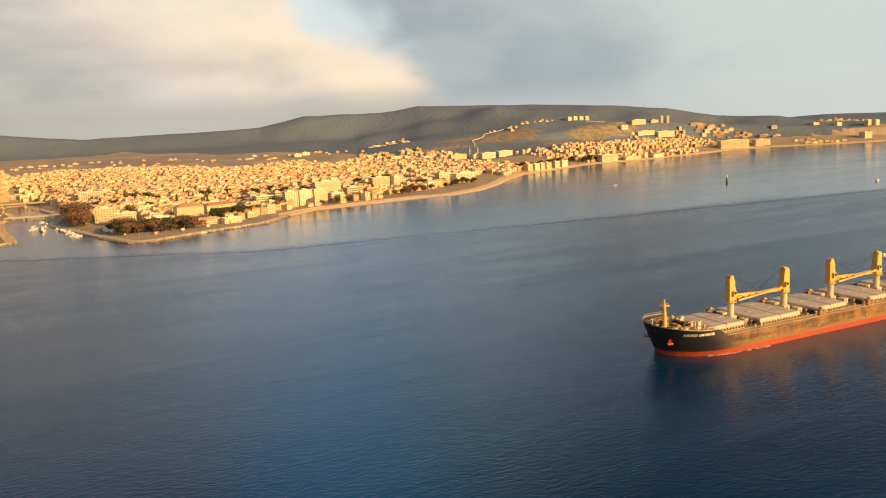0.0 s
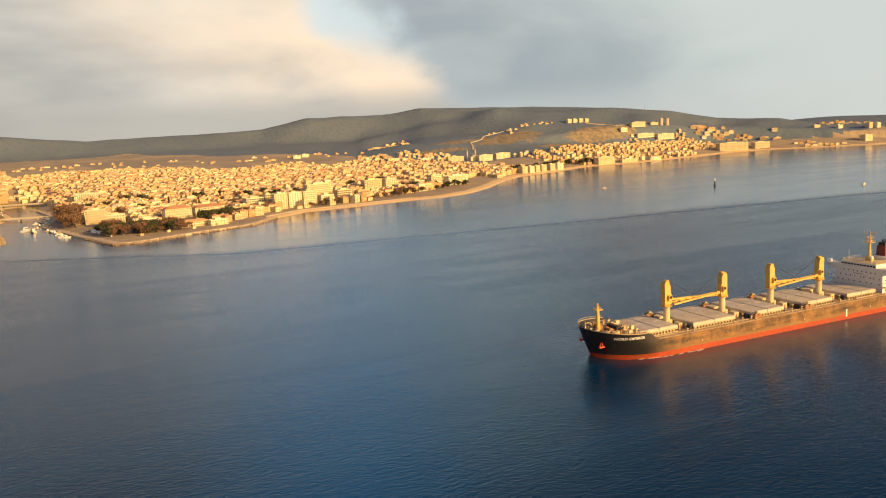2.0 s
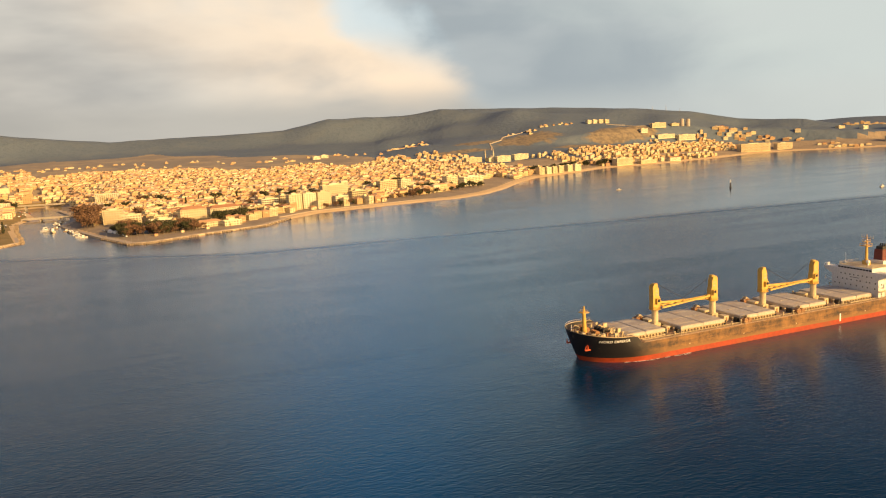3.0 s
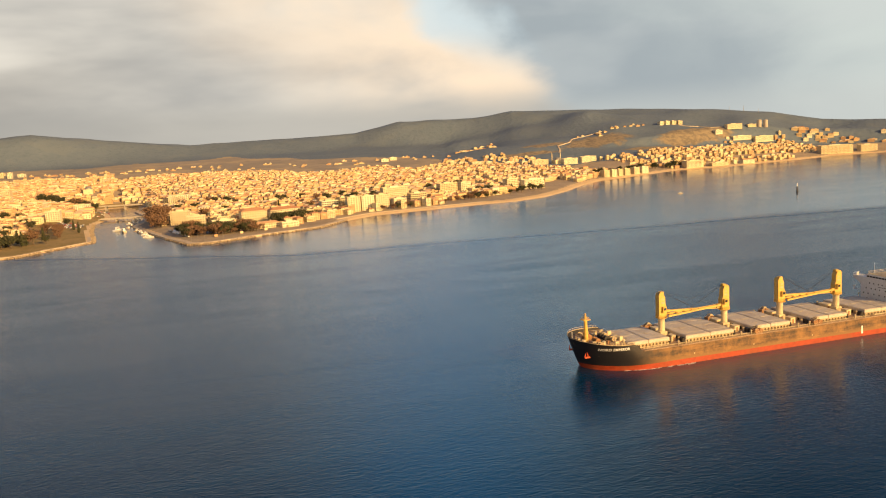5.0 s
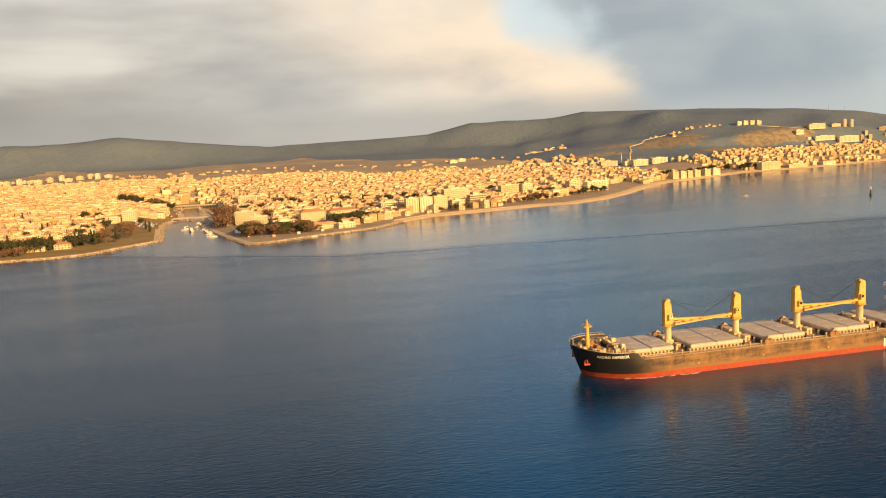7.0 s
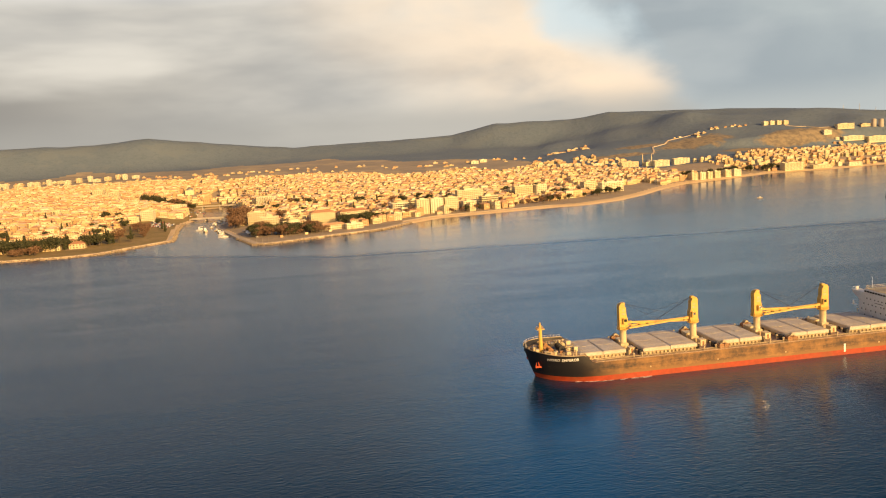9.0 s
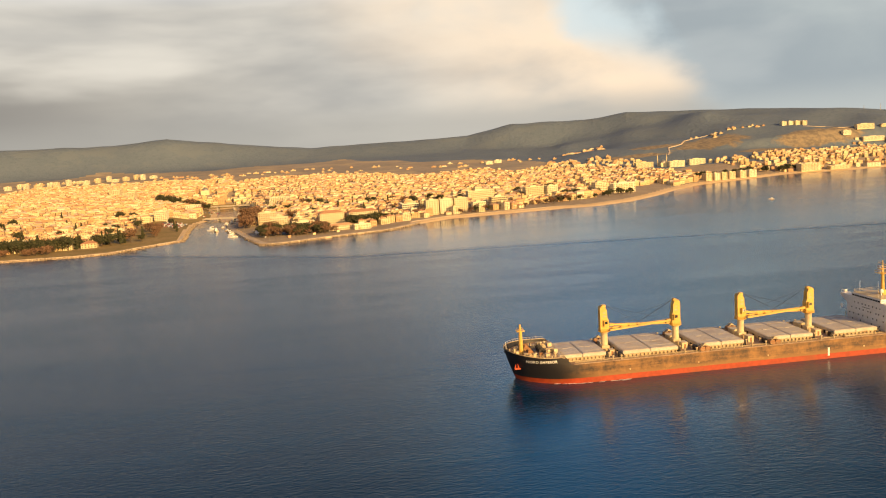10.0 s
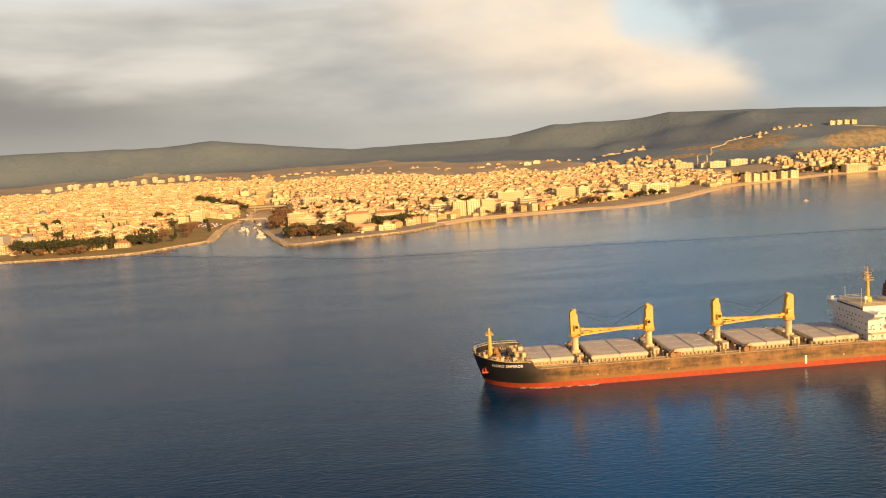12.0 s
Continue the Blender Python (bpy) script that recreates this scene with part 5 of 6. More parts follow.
def landmark(name, x, y, w, d, h, turn, label, roof="flat", balcony=0, wall="pale_wall", glassy=False, category="building", group=""):
    ob = building_kit(name, w, d, max(1, round(h / 3.0)), roof, balcony, label, wall, glassy, category, group)
    ob.matrix_world = pose(x, y, ground_at(x, y), 0, 0, turn)
    ob.scale = (1.0, 1.0, 0.62 if y > 1000 else 0.9)
    MARKS.append((x, y, max(w, d) / 2 + 5))
    return ob


FRONT = "large pale slab apartment block facing the beach"
landmark("apartment_block", 56, 757, 17, 13, 21, 4, FRONT, group="beach slab blocks")
landmark("apartment_block", 75, 759, 17, 13, 21, 4, FRONT, group="beach slab blocks")
landmark("apartment_block", 95, 761, 18, 13, 21, 4, FRONT, group="beach slab blocks")
landmark("apartment_block", 122, 775, 18, 12, 12, 6, "lower cream block beside the beach slabs", balcony=0.5)
landmark("apartment_block", 143, 886, 40, 13, 19, 8, "long cream block above the roofs", balcony=0.6)
landmark("hotel", 155, 803, 24, 13, 15, 10, "pale hotel with dark window bands by the beach", glassy=True)
landmark("apartment_block", 225, 886, 30, 12, 17, 12, "cream block with balconies behind the plaza", balcony=0.7)
landmark("apartment_block", 252, 884, 17, 12, 18, 12, "cream block behind the plaza", balcony=0.7)
landmark("apartment_block", 291, 868, 21, 12, 12, 14, "ochre block behind the plaza", balcony=0.7)
landmark("apartment_block", 327, 882, 21, 12, 17, 14, "pale block behind the shore field", balcony=0.7)
landmark("apartment_block", 362, 879, 38, 12, 14, 14, "long pale block behind the shore field", balcony=0.7)
landmark("white_hall", 29, 790, 23, 16, 15, 8, "white hall with dark glazed entrance", glassy=True)
landmark("glass_office", 49, 794, 12, 14, 17, 8, "glazed grey office beside the white hall", glassy=True)
landmark("apartment_block", -160, 770, 22, 14, 18, -8, "cream stepped block above the river quay", balcony=0.8)
landmark("apartment_block", -141, 716, 21, 13, 15, -6, "pale block with balconies behind the trees", balcony=0.8)
landmark("civic_building", -110, 690, 28, 14, 9, 6, "orange and white civic building with dark glazing", glassy=True)
landmark("apartment_block", -76, 698, 30, 14, 17, 10, "ochre apartment block behind the headland park", roof="hip", balcony=0.5)
landmark("school", -37, 722, 38, 13, 14, 14, "ochre building with red tiled roof", roof="hip")
landmark("low_villa", -66, 647, 32, 10, 6, 14, "low yellow building with tiled roof", roof="hip")
landmark("low_villa", -40, 640, 20, 9, 6, 16, "low cream pavilion by the promenade")
landmark("apartment_block", -165, 1054, 33, 14, 18, -10, "yellow apartment block above the river", balcony=0.6)
landmark("shore_hotel", 1200, 1166, 72, 18, 27, -12, "big pale hotel slab at the water", balcony=0.9)
landmark("shore_hotel", 1279, 1158, 38, 16, 21, -12, "smaller pale hotel slab at the water", balcony=0.9)
HILL = "pale apartment block on the hillside"
for hx, hy, hh in ((958, 1470, 13), (972, 1466, 11), (986, 1461, 11), (1000, 1456, 13)):
    landmark("hill_block", hx, hy, 11, 12, hh, 0, HILL, group="hill blocks")
landmark("hill_block", 1092, 1371, 38, 14, 15, -6, HILL, group="hill blocks")
landmark("hill_block", 1044, 1364, 18, 12, 11, -4, HILL, group="hill blocks")
landmark("hill_block", 1094, 1345, 46, 12, 12, -6, HILL, group="hill blocks")
landmark("hill_block", 1145, 1333, 46, 14, 18, -6, HILL, group="hill blocks")
landmark("hill_block", 1139, 1367, 21, 10, 7, -6, HILL, group="hill blocks")
landmark("slab_block", 271, 1509, 17, 12, 10, 4, "pale slab block on the plain's edge", group="slab blocks")
landmark("slab_block", 295, 1530, 17, 12, 10, 4, "pale slab block on the plain's edge", group="slab blocks")
ROW = "apartment block in a row below the hills"
landmark("row_block", 380, 1343, 13, 12, 12, 0, ROW, group="row blocks")
landmark("row_block", 395, 1331, 13, 12, 12, 0, ROW, group="row blocks")
landmark("row_block", 423, 1311, 24, 12, 12, 0, ROW, group="row blocks")
landmark("row_block", 445, 1302, 13, 12, 11, 0, ROW, group="row blocks")
landmark("row_block", 484, 1288, 21, 12, 10, 0, ROW, group="row blocks")
landmark("row_block", 515, 1280, 13, 12, 10, 0, ROW, group="row blocks")
landmark("row_block", 543, 1265, 36, 13, 15, 2, ROW, group="row blocks")
landmark("row_block", 603, 1247, 32, 14, 18, 2, ROW, group="row blocks")
landmark("row_block", 652, 1262, 34, 14, 17, 2, ROW, group="row blocks")
TALL = "tall pale apartment tower at the shore"
landmark("shore_tower", 558, 1010, 12, 12, 17, 10, TALL, group="shore towers")
landmark("shore_tower", 575, 1014, 11, 12, 18, 10, TALL, group="shore towers")
landmark("shore_tower", 591, 1020, 10, 12, 18, 10, TALL, group="shore towers")
landmark("shore_tower", 609, 1028, 12, 12, 18, 10, TALL, group="shore towers")
landmark("shore_tower", 634, 1038, 12, 12, 17, 10, TALL, group="shore towers")
landmark("shore_tower", 657, 1048, 15, 12, 17, 10, TALL, group="shore towers")
landmark("shore_hotel", 790, 1088, 40, 16, 22, 4, "large cream hotel by the far shore", balcony=0.8)
landmark("shore_hall", 918, 1092, 27, 12, 12, 0, "yellow hall at the water's edge", roof="hip")
landmark("shore_hall", 846, 1084, 38, 12, 8, 0, "long low shed at the far shore")
landmark("far_tower", 1604, 1130, 12, 12, 20, 0, "distant pale tower block", group="far towers")
landmark("far_tower", 1622, 1122, 12, 12, 17, 0, "distant pale tower block", group="far towers")
landmark("far_tower", 1560, 1180, 16, 12, 12, 0, "distant pale tower block", group="far towers")
landmark("far_tower", 1520, 1215, 20, 12, 9, 0, "distant pale tower block", group="far towers")
landmark("cement_works", 1506, 1060, 24, 16, 20, 0, "distant tan cement works by the water")
landmark("white_hall", -328, 922, 18, 14, 14, -4, "white hall by the car park")
landmark("apartment_block", -488, 1289, 20, 16, 19, -4, "large pale block rising over the roofs", group="inland blocks")
landmark("apartment_block", -458, 1268, 24, 16, 16, -4, "large pale block rising over the roofs", group="inland blocks")
landmark("apartment_block", -313, 1093, 24, 14, 18, -4, "cream block near the river")
landmark("park_house", -352, 654, 17, 11, 6, 3, "ochre house with hipped tile roof in the park", roof="hip")
for i in range(17):  # a long broken row of estate blocks where the plain begins
    bx = -790 + 18.5 * i
    by = 1500 + 7.5 * i + (i % 3) * 14
    landmark("estate_block", bx, by, 15 - (i % 4) * 2, 9, 9 + (i * 5 % 4) * 3, -6, "pale housing estate block at the town's edge", group="estate blocks")


for sx, sy in ((1157, 1361), (1172, 1357)):
    g = Geo()
    g.tube((0, 0, -3), (0, 0, 14), 5.2, n=20)
    g.ball((0, 0, 14), 5.2, 5.2, 1.6, 20, 4, low=0)
    thing("storage_silo", g, MAT["concrete"], "pale cylindrical silo on the hill", "silo", "hill silos", at=pose(sx, sy, ground_at(sx, sy)))
    MARKS.append((sx, sy, 9))


def mosque(x, y):
    ob = thing("mosque", None, [], "pale domed mosque with two thin minarets", "mosque", at=pose(x, y, ground_at(x, y)))
    g = Geo()
    g.box(-8, 8, -8, 8, -3, 8)
    part("prayer_hall", g, MAT["house_wall"], ob)
    g = Geo()
    g.ball((0, 0, 8), 6.5, 6.5, 5.5, 18, 6, low=0)
    part("dome", g, MAT["steel"], ob, "grey lead dome", smooth=True)
    for s in (-1, 1):
        g = Geo()
        g.tube((s * 9.5, 6, -3), (s * 9.5, 6, 20), 1.0, 0.8, n=10)
        g.tube((s * 9.5, 6, 15), (s * 9.5, 6, 15.8), 1.5, n=10)
        g.tube((s * 9.5, 6, 20), (s * 9.5, 6, 25), 0.8, 0.05, n=10)
        part("minaret", g, MAT["house_wall"], ob)
    MARKS.append((x, y, 16))


mosque(583, 1262)
mosque(-610, 1050)
mosque(-330, 1330)

# the old fort in the shore park
fort = thing("fort", None, [], "sandstone shore fort with a round keep", "fort", at=pose(-505, 735, ground_at(-505, 735)))
g = Geo()
g.tube((6, 0, -4), (6, 0, 13), 13, 12.4, n=28)
part("keep", g, MAT["concrete"], fort, "round sandstone keep")
g = Geo()
g.ball((6, 2, 13), 7, 7, 3.4, 20, 5, low=0)
part("dome", g, MAT["steel"], fort, "grey lead roof dome", smooth=True)
g = Geo()
g.box(-46, -20, -6, 16, -4, 16)
part("curtain_wall", g, MAT["concrete"], fort, "plain tan curtain wall")
g = Geo()
g.box(-20, 24, -12, -10, -4, 4)
part("outer_wall", g, MAT["concrete"], fort)
MARKS.append((-515, 738, 34))


def free(x, y, r):
    return all((x - a) ** 2 + (y - b) ** 2 > (r + c) ** 2 for a, b, c in MARKS)


def low_scale(x, y):
    """Houses get smaller and lower towards the inland edge of the town."""
    return min(1.0, max(0.46, (95.0 - ground_at(x, y)) / 95.0))


def plots():
    """Building plots on turned street grids, each (x, y, turn, size)."""
    rs, out = random.Random(11), []
    cand = []
    for level, lo, hi in ((1.0, 0.86, 2.0), (0.78, 0.68, 0.86), (0.58, 0.0, 0.68)):
        for ox, oy, turn, nx, ny, keep in ((-60, 620, 24, 68, 78, "east"), (-230, 560, 4, 98, 92, "west")):
            c, s = math.cos(radians(turn)), math.sin(radians(turn))
            for i in range(int(-nx / level), int(nx / level)):
                for j in range(-4, int(ny / level)):
                    if i % 5 == 0 and rs.random() < 0.55 or j % 6 == 5 and rs.random() < 0.4:
                        continue
                    u, v = i * 11.4 * level + rs.uniform(-1.2, 1.2), j * 10.8 * level + rs.uniform(-1.1, 1.1)
                    x, y = ox + u * c - v * s, oy + u * s + v * c
                    if (x + 0.12 * (y - 900) > -225) == (keep == "east"):
                        cand.append((x, y, turn + rs.uniform(-3, 3), lo, hi))
    X, Y = np.array([a[0] for a in cand]), np.array([a[1] for a in cand])
    ok = town(X, Y) > 0
    for (x, y, turn, lo, hi), good in zip(cand, ok):
        if good and free(x, y, 5):
            size = low_scale(x, y)
            if lo <= size < hi:
                out.append((x, y, turn, size))
    return out


PLOTS = plots()
PLOTS.sort(key=lambda p: math.hypot(p[0] + 110, p[1] + 290))
NEAR, REST = PLOTS[:290], PLOTS[290:]
rs = random.Random(5)
for x, y, turn, size in NEAR:
    k = rs.choice((0, 0, 1, 1, 2, 3, 4, 5, 5, 6))
    m = pose(x, y, ground_at(x, y), 0, 0, turn)
    hs = rs.uniform(0.86, 1.0) * size
    copy_thing(KITS[k], m).scale = (hs, hs, hs * 0.72)
# the first of each kit stands on a plot of its own at the edge of the near quarter
for kit, (x, y, turn, size) in zip(KITS, REST[:len(KITS)]):
    kit.matrix_world = pose(x, y, ground_at(x, y), 0, 0, turn)
    kit.scale = (0.85, 0.85, 0.62)
REST = REST[len(KITS):]


def far_house(g, x, y, z, w, d, h, turn, tiled, size=1.0):
    """A house of the joined quarters: walls, roof, windows to the south and at the ends."""
    m = pose(x, y, z, 0, 0, turn)
    k = len(g.v)
    g.box(-w / 2, w / 2, -d / 2, d / 2, -4, h)
    if tiled:
        hip(g, w, d, h, 0.24 * min(w, d), 0.4 * size, 1)
    else:
        g.box(-w / 2 - 0.1, w / 2 + 0.1, -d / 2 - 0.1, d / 2 + 0.1, h, h + 0.5 * size, 1)
        g.box(-w * 0.2, w * 0.15, -d * 0.1, d * 0.25, h + 0.5 * size, h + 2.2 * size)
    step = 2.9 * size
    for f in range(max(1, int(h / step + 0.1))):
        z0, z1 = f * step + 0.8 * size, f * step + 2.3 * size
        for side, span in ((0, w), (1, d), (3, d)) if size > 0.68 else ((0, w), (3, d)):
            n = max(2, int(span / (3.2 * size)))
            for i in range(n):
                c = -span / 2 + (i + 0.5) * span / n
                a, b = c - 0.62 * size, c + 0.62 * size
                if side == 0:
                    g.face([(a, -d / 2 - 0.05, z0), (b, -d / 2 - 0.05, z0), (b, -d / 2 - 0.05, z1), (a, -d / 2 - 0.05, z1)], 2)
                elif side == 1:
                    g.face([(w / 2 + 0.05, a, z0), (w / 2 + 0.05, b, z0), (w / 2 + 0.05, b, z1), (w / 2 + 0.05, a, z1)], 2)
                else:
                    g.face([(-w / 2 - 0.05, b, z0), (-w / 2 - 0.05, a, z0), (-w / 2 - 0.05, a, z1), (-w / 2 - 0.05, b, z1)], 2)
    c, s = math.cos(radians(turn)), math.sin(radians(turn))
    g.v[k:] = [(x + px * c - py * s, y + px * s + py * c, z + pz) for px, py, pz in g.v[k:]]


def quarter(places, seed, label, low=2, high=3, size=1.0, shed=False):
    g, rs = Geo(), random.Random(seed)
    for x, y, turn, scale in places:
        if shed:
            far_house(g, x, y, ground_at(x, y), rs.uniform(5, 12), rs.uniform(4, 7), rs.uniform(1.4, 2.4), turn, rs.random() < 0.5)
            continue
        q = size * scale
        floors = rs.randint(low, high) if rs.random() < 0.95 else high + 1
        far_house(g, x, y, ground_at(x, y), rs.uniform(8.8, 16.5) * q, rs.uniform(6.0, 8.6) * q, 2.7 * scale * floors, turn, rs.random() < 0.45, scale)
    if g.v:
        thing("town_houses", g, [MAT["wall"], MAT["roof"], MAT["pane"]], label, "houses", kind="stuff")


quarter([p for p in REST if p[0] < -225], 21, "dense cream and tiled houses west of the river", 1, 3)
quarter([p for p in REST if -225 <= p[0] < 90], 22, "dense cream and tiled houses of the old town")
quarter([p for p in REST if p[0] >= 90], 23, "dense cream houses behind the long beach")


def scatter(cx, cy, rx, ry, n, seed, turn=0.0):
    rs, out = random.Random(seed), []
    c, s = math.cos(radians(turn)), math.sin(radians(turn))
    for _ in range(n * 4):
        if len(out) >= n:
            break
        u, v = rs.uniform(-1, 1), rs.uniform(-1, 1)
        x, y = cx + u * rx * c - v * ry * s, cy + u * rx * s + v * ry * c
        if all((x - o[0]) ** 2 + (y - o[1]) ** 2 > 52 for o in out) and free(x, y, 4) and shore_at(x, y) > 14:
            out.append((x, y, turn + rs.uniform(-12, 12), 0.62))
    return out


quarter(scatter(1010, 1243, 200, 52, 330, 31, 3) + scatter(800, 1200, 120, 80, 150, 38, 8) + scatter(1120, 1318, 75, 24, 60, 32, -8) + scatter(900, 1120, 160, 26, 70, 39, 6), 24, "pale houses crowding the shore hillside", 2, 4)
quarter(scatter(1315, 1264, 110, 13, 22, 33, -33) + scatter(1260, 1306, 46, 16, 12, 34, -30), 25, "pale houses on the far slope", 2, 3, 1.5)
quarter(scatter(440, 1330, 120, 34, 60, 35, -4) + scatter(450, 1405, 70, 34, 34, 55, -8), 26, "small houses under the hills", 2, 3, 0.9)
quarter(scatter(510, 1565, 46, 18, 20, 36, -10) + scatter(560, 1640, 30, 12, 6, 37), 27, "white hamlet high on the hill", 1, 2, 1.1)
quarter(scatter(880, 1490, 46, 8, 9, 41, -8) + scatter(800, 1480, 60, 30, 8, 43) + scatter(300, 1540, 160, 30, 12, 42) + scatter(-150, 1590, 260, 30, 26, 44) + scatter(-520, 1600, 260, 30, 30, 45) + scatter(60, 1500, 200, 30, 16, 46), 28, "scattered farms and sheds on the plain", 1, 1, 0.6, True)
quarter(scatter(1385, 1128, 26, 6, 4, 47, -30) + scatter(1380, 1075, 60, 14, 8, 48, -25) + scatter(1620, 1215, 60, 16, 14, 49, -30), 29, "distant low buildings along the strait", 1, 3, 1.2)


# ---- trees ----
def tree_kit(name, label, kind, h, w, leaves, seed):
    """A tree: tapered trunk, limbs and a ragged crown of small clumps."""
    rs = random.Random(seed)
    ob = thing(name, None, [], label, "tree", "shore trees")
    g = Geo()
    bole = h * (0.12 if kind == "cypress" else 0.24)
    g.tube((0, 0, -0.5), (0, 0, bole), 0.035 * h, 0.022 * h, n=7)
    tips = []
    if kind == "cypress":
        g.tube((0, 0, bole), (0, 0, h * 0.9), 0.02 * h, 0.004 * h, n=5)
    else:
        for i in range(7):
            a = 2 * math.pi * i / 7 + rs.uniform(-0.3, 0.3)
            r = w * rs.uniform(0.2, 0.42)
            tip = (r * math.cos(a), r * math.sin(a), h * rs.uniform(0.36, 0.84))
            g.tube((0, 0, bole * rs.uniform(0.85, 1.0)), tip, 0.014 * h, 0.004 * h, n=5)
            tips.append(tip)
    part("trunk", g, MAT["bark"], ob)
    g = Geo()
    for _ in range(leaves):
        if kind == "cypress":
            t = rs.random()
            r = w / 2 * (1 - t) ** 0.7 * min(1, t * 7 + 0.3) * math.sqrt(rs.random())
            a = rs.uniform(0, 6.28)
            p = Vector((r * math.cos(a), r * math.sin(a), h * (0.06 + 0.94 * t)))
        else:
            c = Vector(rs.choice(tips)) if rs.random() < 0.75 else Vector((0, 0, h * 0.66))
            q = Vector((rs.gauss(0, 1), rs.gauss(0, 1), rs.gauss(0, 0.62))) * (w * 0.125)
            p = c + q
        s = rs.uniform(0.28, 0.7) * (h / 10.0)
        turn = Matrix.Translation(p) @ Euler((rs.uniform(0, 3), rs.uniform(0, 3), rs.uniform(0, 3))).to_matrix().to_4x4()
        pts = [turn @ Vector(v) for v in ((-s, -s * 0.6, 0), (s, -s * 0.5, s * 0.2), (s * 0.7, s * 0.8, -s * 0.2), (-s * 0.6, s * 0.7, s * 0.3))]
        g.face(pts)
    part("crown", g, MAT["twig" if kind == "bare" else "pine"], ob)
    return ob


TREES = [
    tree_kit("bare_tree", "brown leafless broad tree by the shore", "bare", 14, 13, 620, 1),
    tree_kit("bare_tree", "reddish brown leafless tree by the shore", "bare", 12, 11, 560, 2),
    tree_kit("pine_tree", "dark green umbrella pine by the shore", "pine", 13, 13, 640, 3),
    tree_kit("pine_tree", "dark green rounded pine by the shore", "pine", 12, 11, 560, 4),
    tree_kit("cypress_tree", "slim dark cypress tree", "cypress", 15, 4.6, 360, 5),
]


def plant(k, x, y, scale):
    m = pose(x, y, ground_at(x, y), 0, 0, (x * 37 + y * 11) % 360) @ Matrix.Scale(1.0, 4)
    t = copy_thing(TREES[k], m)
    t.scale = (scale, scale, scale)


def grove(cx, cy, rx, ry, n, kinds, seed, turn=0.0, lo=0.8, hi=1.25):
    rs = random.Random(seed)
    c, s = math.cos(radians(turn)), math.sin(radians(turn))
    for _ in range(n):
        a, r = rs.uniform(0, 6.28), math.sqrt(rs.random())
        u, v = rx * r * math.cos(a), ry * r * math.sin(a)
        x, y = cx + u * c - v * s, cy + u * s + v * c
        if shore_at(x, y) > 8 and all((x - a) ** 2 + (y - b) ** 2 > (q - 4) ** 2 for a, b, q in MARKS):
            plant(rs.choice(kinds), x, y, rs.uniform(lo, hi))


grove(-128, 632, 28, 22, 38, (0, 1, 0, 1, 2), 1, 0, 0.6, 1.0)  # headland park
grove(-96, 626, 32, 13, 26, (2, 3, 2, 0, 1), 2, 22, 0.55, 0.95)
grove(-152, 660, 12, 20, 9, (0, 1, 3), 3)
grove(-190, 830, 10, 85, 46, (0, 1, 0), 4, 3, 0.9, 1.4)  # row along the river
grove(-55, 668, 34, 6, 9, (2, 3), 5, 16)
grove(-30, 690, 30, 7, 12, (2, 3), 6, 16)
grove(35, 735, 40, 8, 10, (0, 1, 3), 7, 30, 0.5, 0.8)
grove(120, 748, 34, 7, 9, (0, 1, 3), 8, 12, 0.6, 0.9)
grove(240, 790, 60, 12, 12, (0, 3, 1), 9, 20, 0.5, 0.8)
grove(330, 830, 70, 8, 9, (3, 2), 10, 32, 0.6, 0.9)
grove(300, 856, 60, 6, 12, (2, 3), 11, 14, 0.7, 1.0)
grove(-415, 650, 52, 16, 40, (2, 3, 2, 3, 4), 12, -3, 0.9, 1.3)  # shore park west of the river
grove(-340, 668, 50, 12, 22, (0, 4, 3, 4, 2), 13, 12, 0.8, 1.2)
grove(-470, 668, 20, 12, 10, (3, 2), 14)
grove(-415, 618, 46, 7, 12, (1, 0), 15, 0, 0.5, 0.8)
grove(-300, 780, 22, 60, 8, (3, 1, 4), 16)
grove(-330, 1190, 60, 18, 22, (0, 2, 3), 17, 0, 1.0, 1.4)
grove(620, 1062, 120, 8, 16, (3, 2), 18, 22, 0.7, 1.0)
grove(760, 1100, 60, 6, 12, (3, 2), 19, 5, 0.8, 1.1)
# street trees between the houses
grove(-60, 860, 150, 110, 30, (3, 4, 2, 0), 20, 0, 0.8, 1.1)
grove(-430, 860, 130, 120, 26, (4, 3, 2), 21, 0, 0.8, 1.1)
grove(160, 930, 150, 60, 18, (3, 2), 22, 20, 0.8, 1.1)
for tr, (x, y) in zip(TREES, ((-90, 640), (-84, 648), (-118, 646), (-108, 640), (-332, 700))):
    tr.matrix_world = pose(x, y, ground_at(x, y))


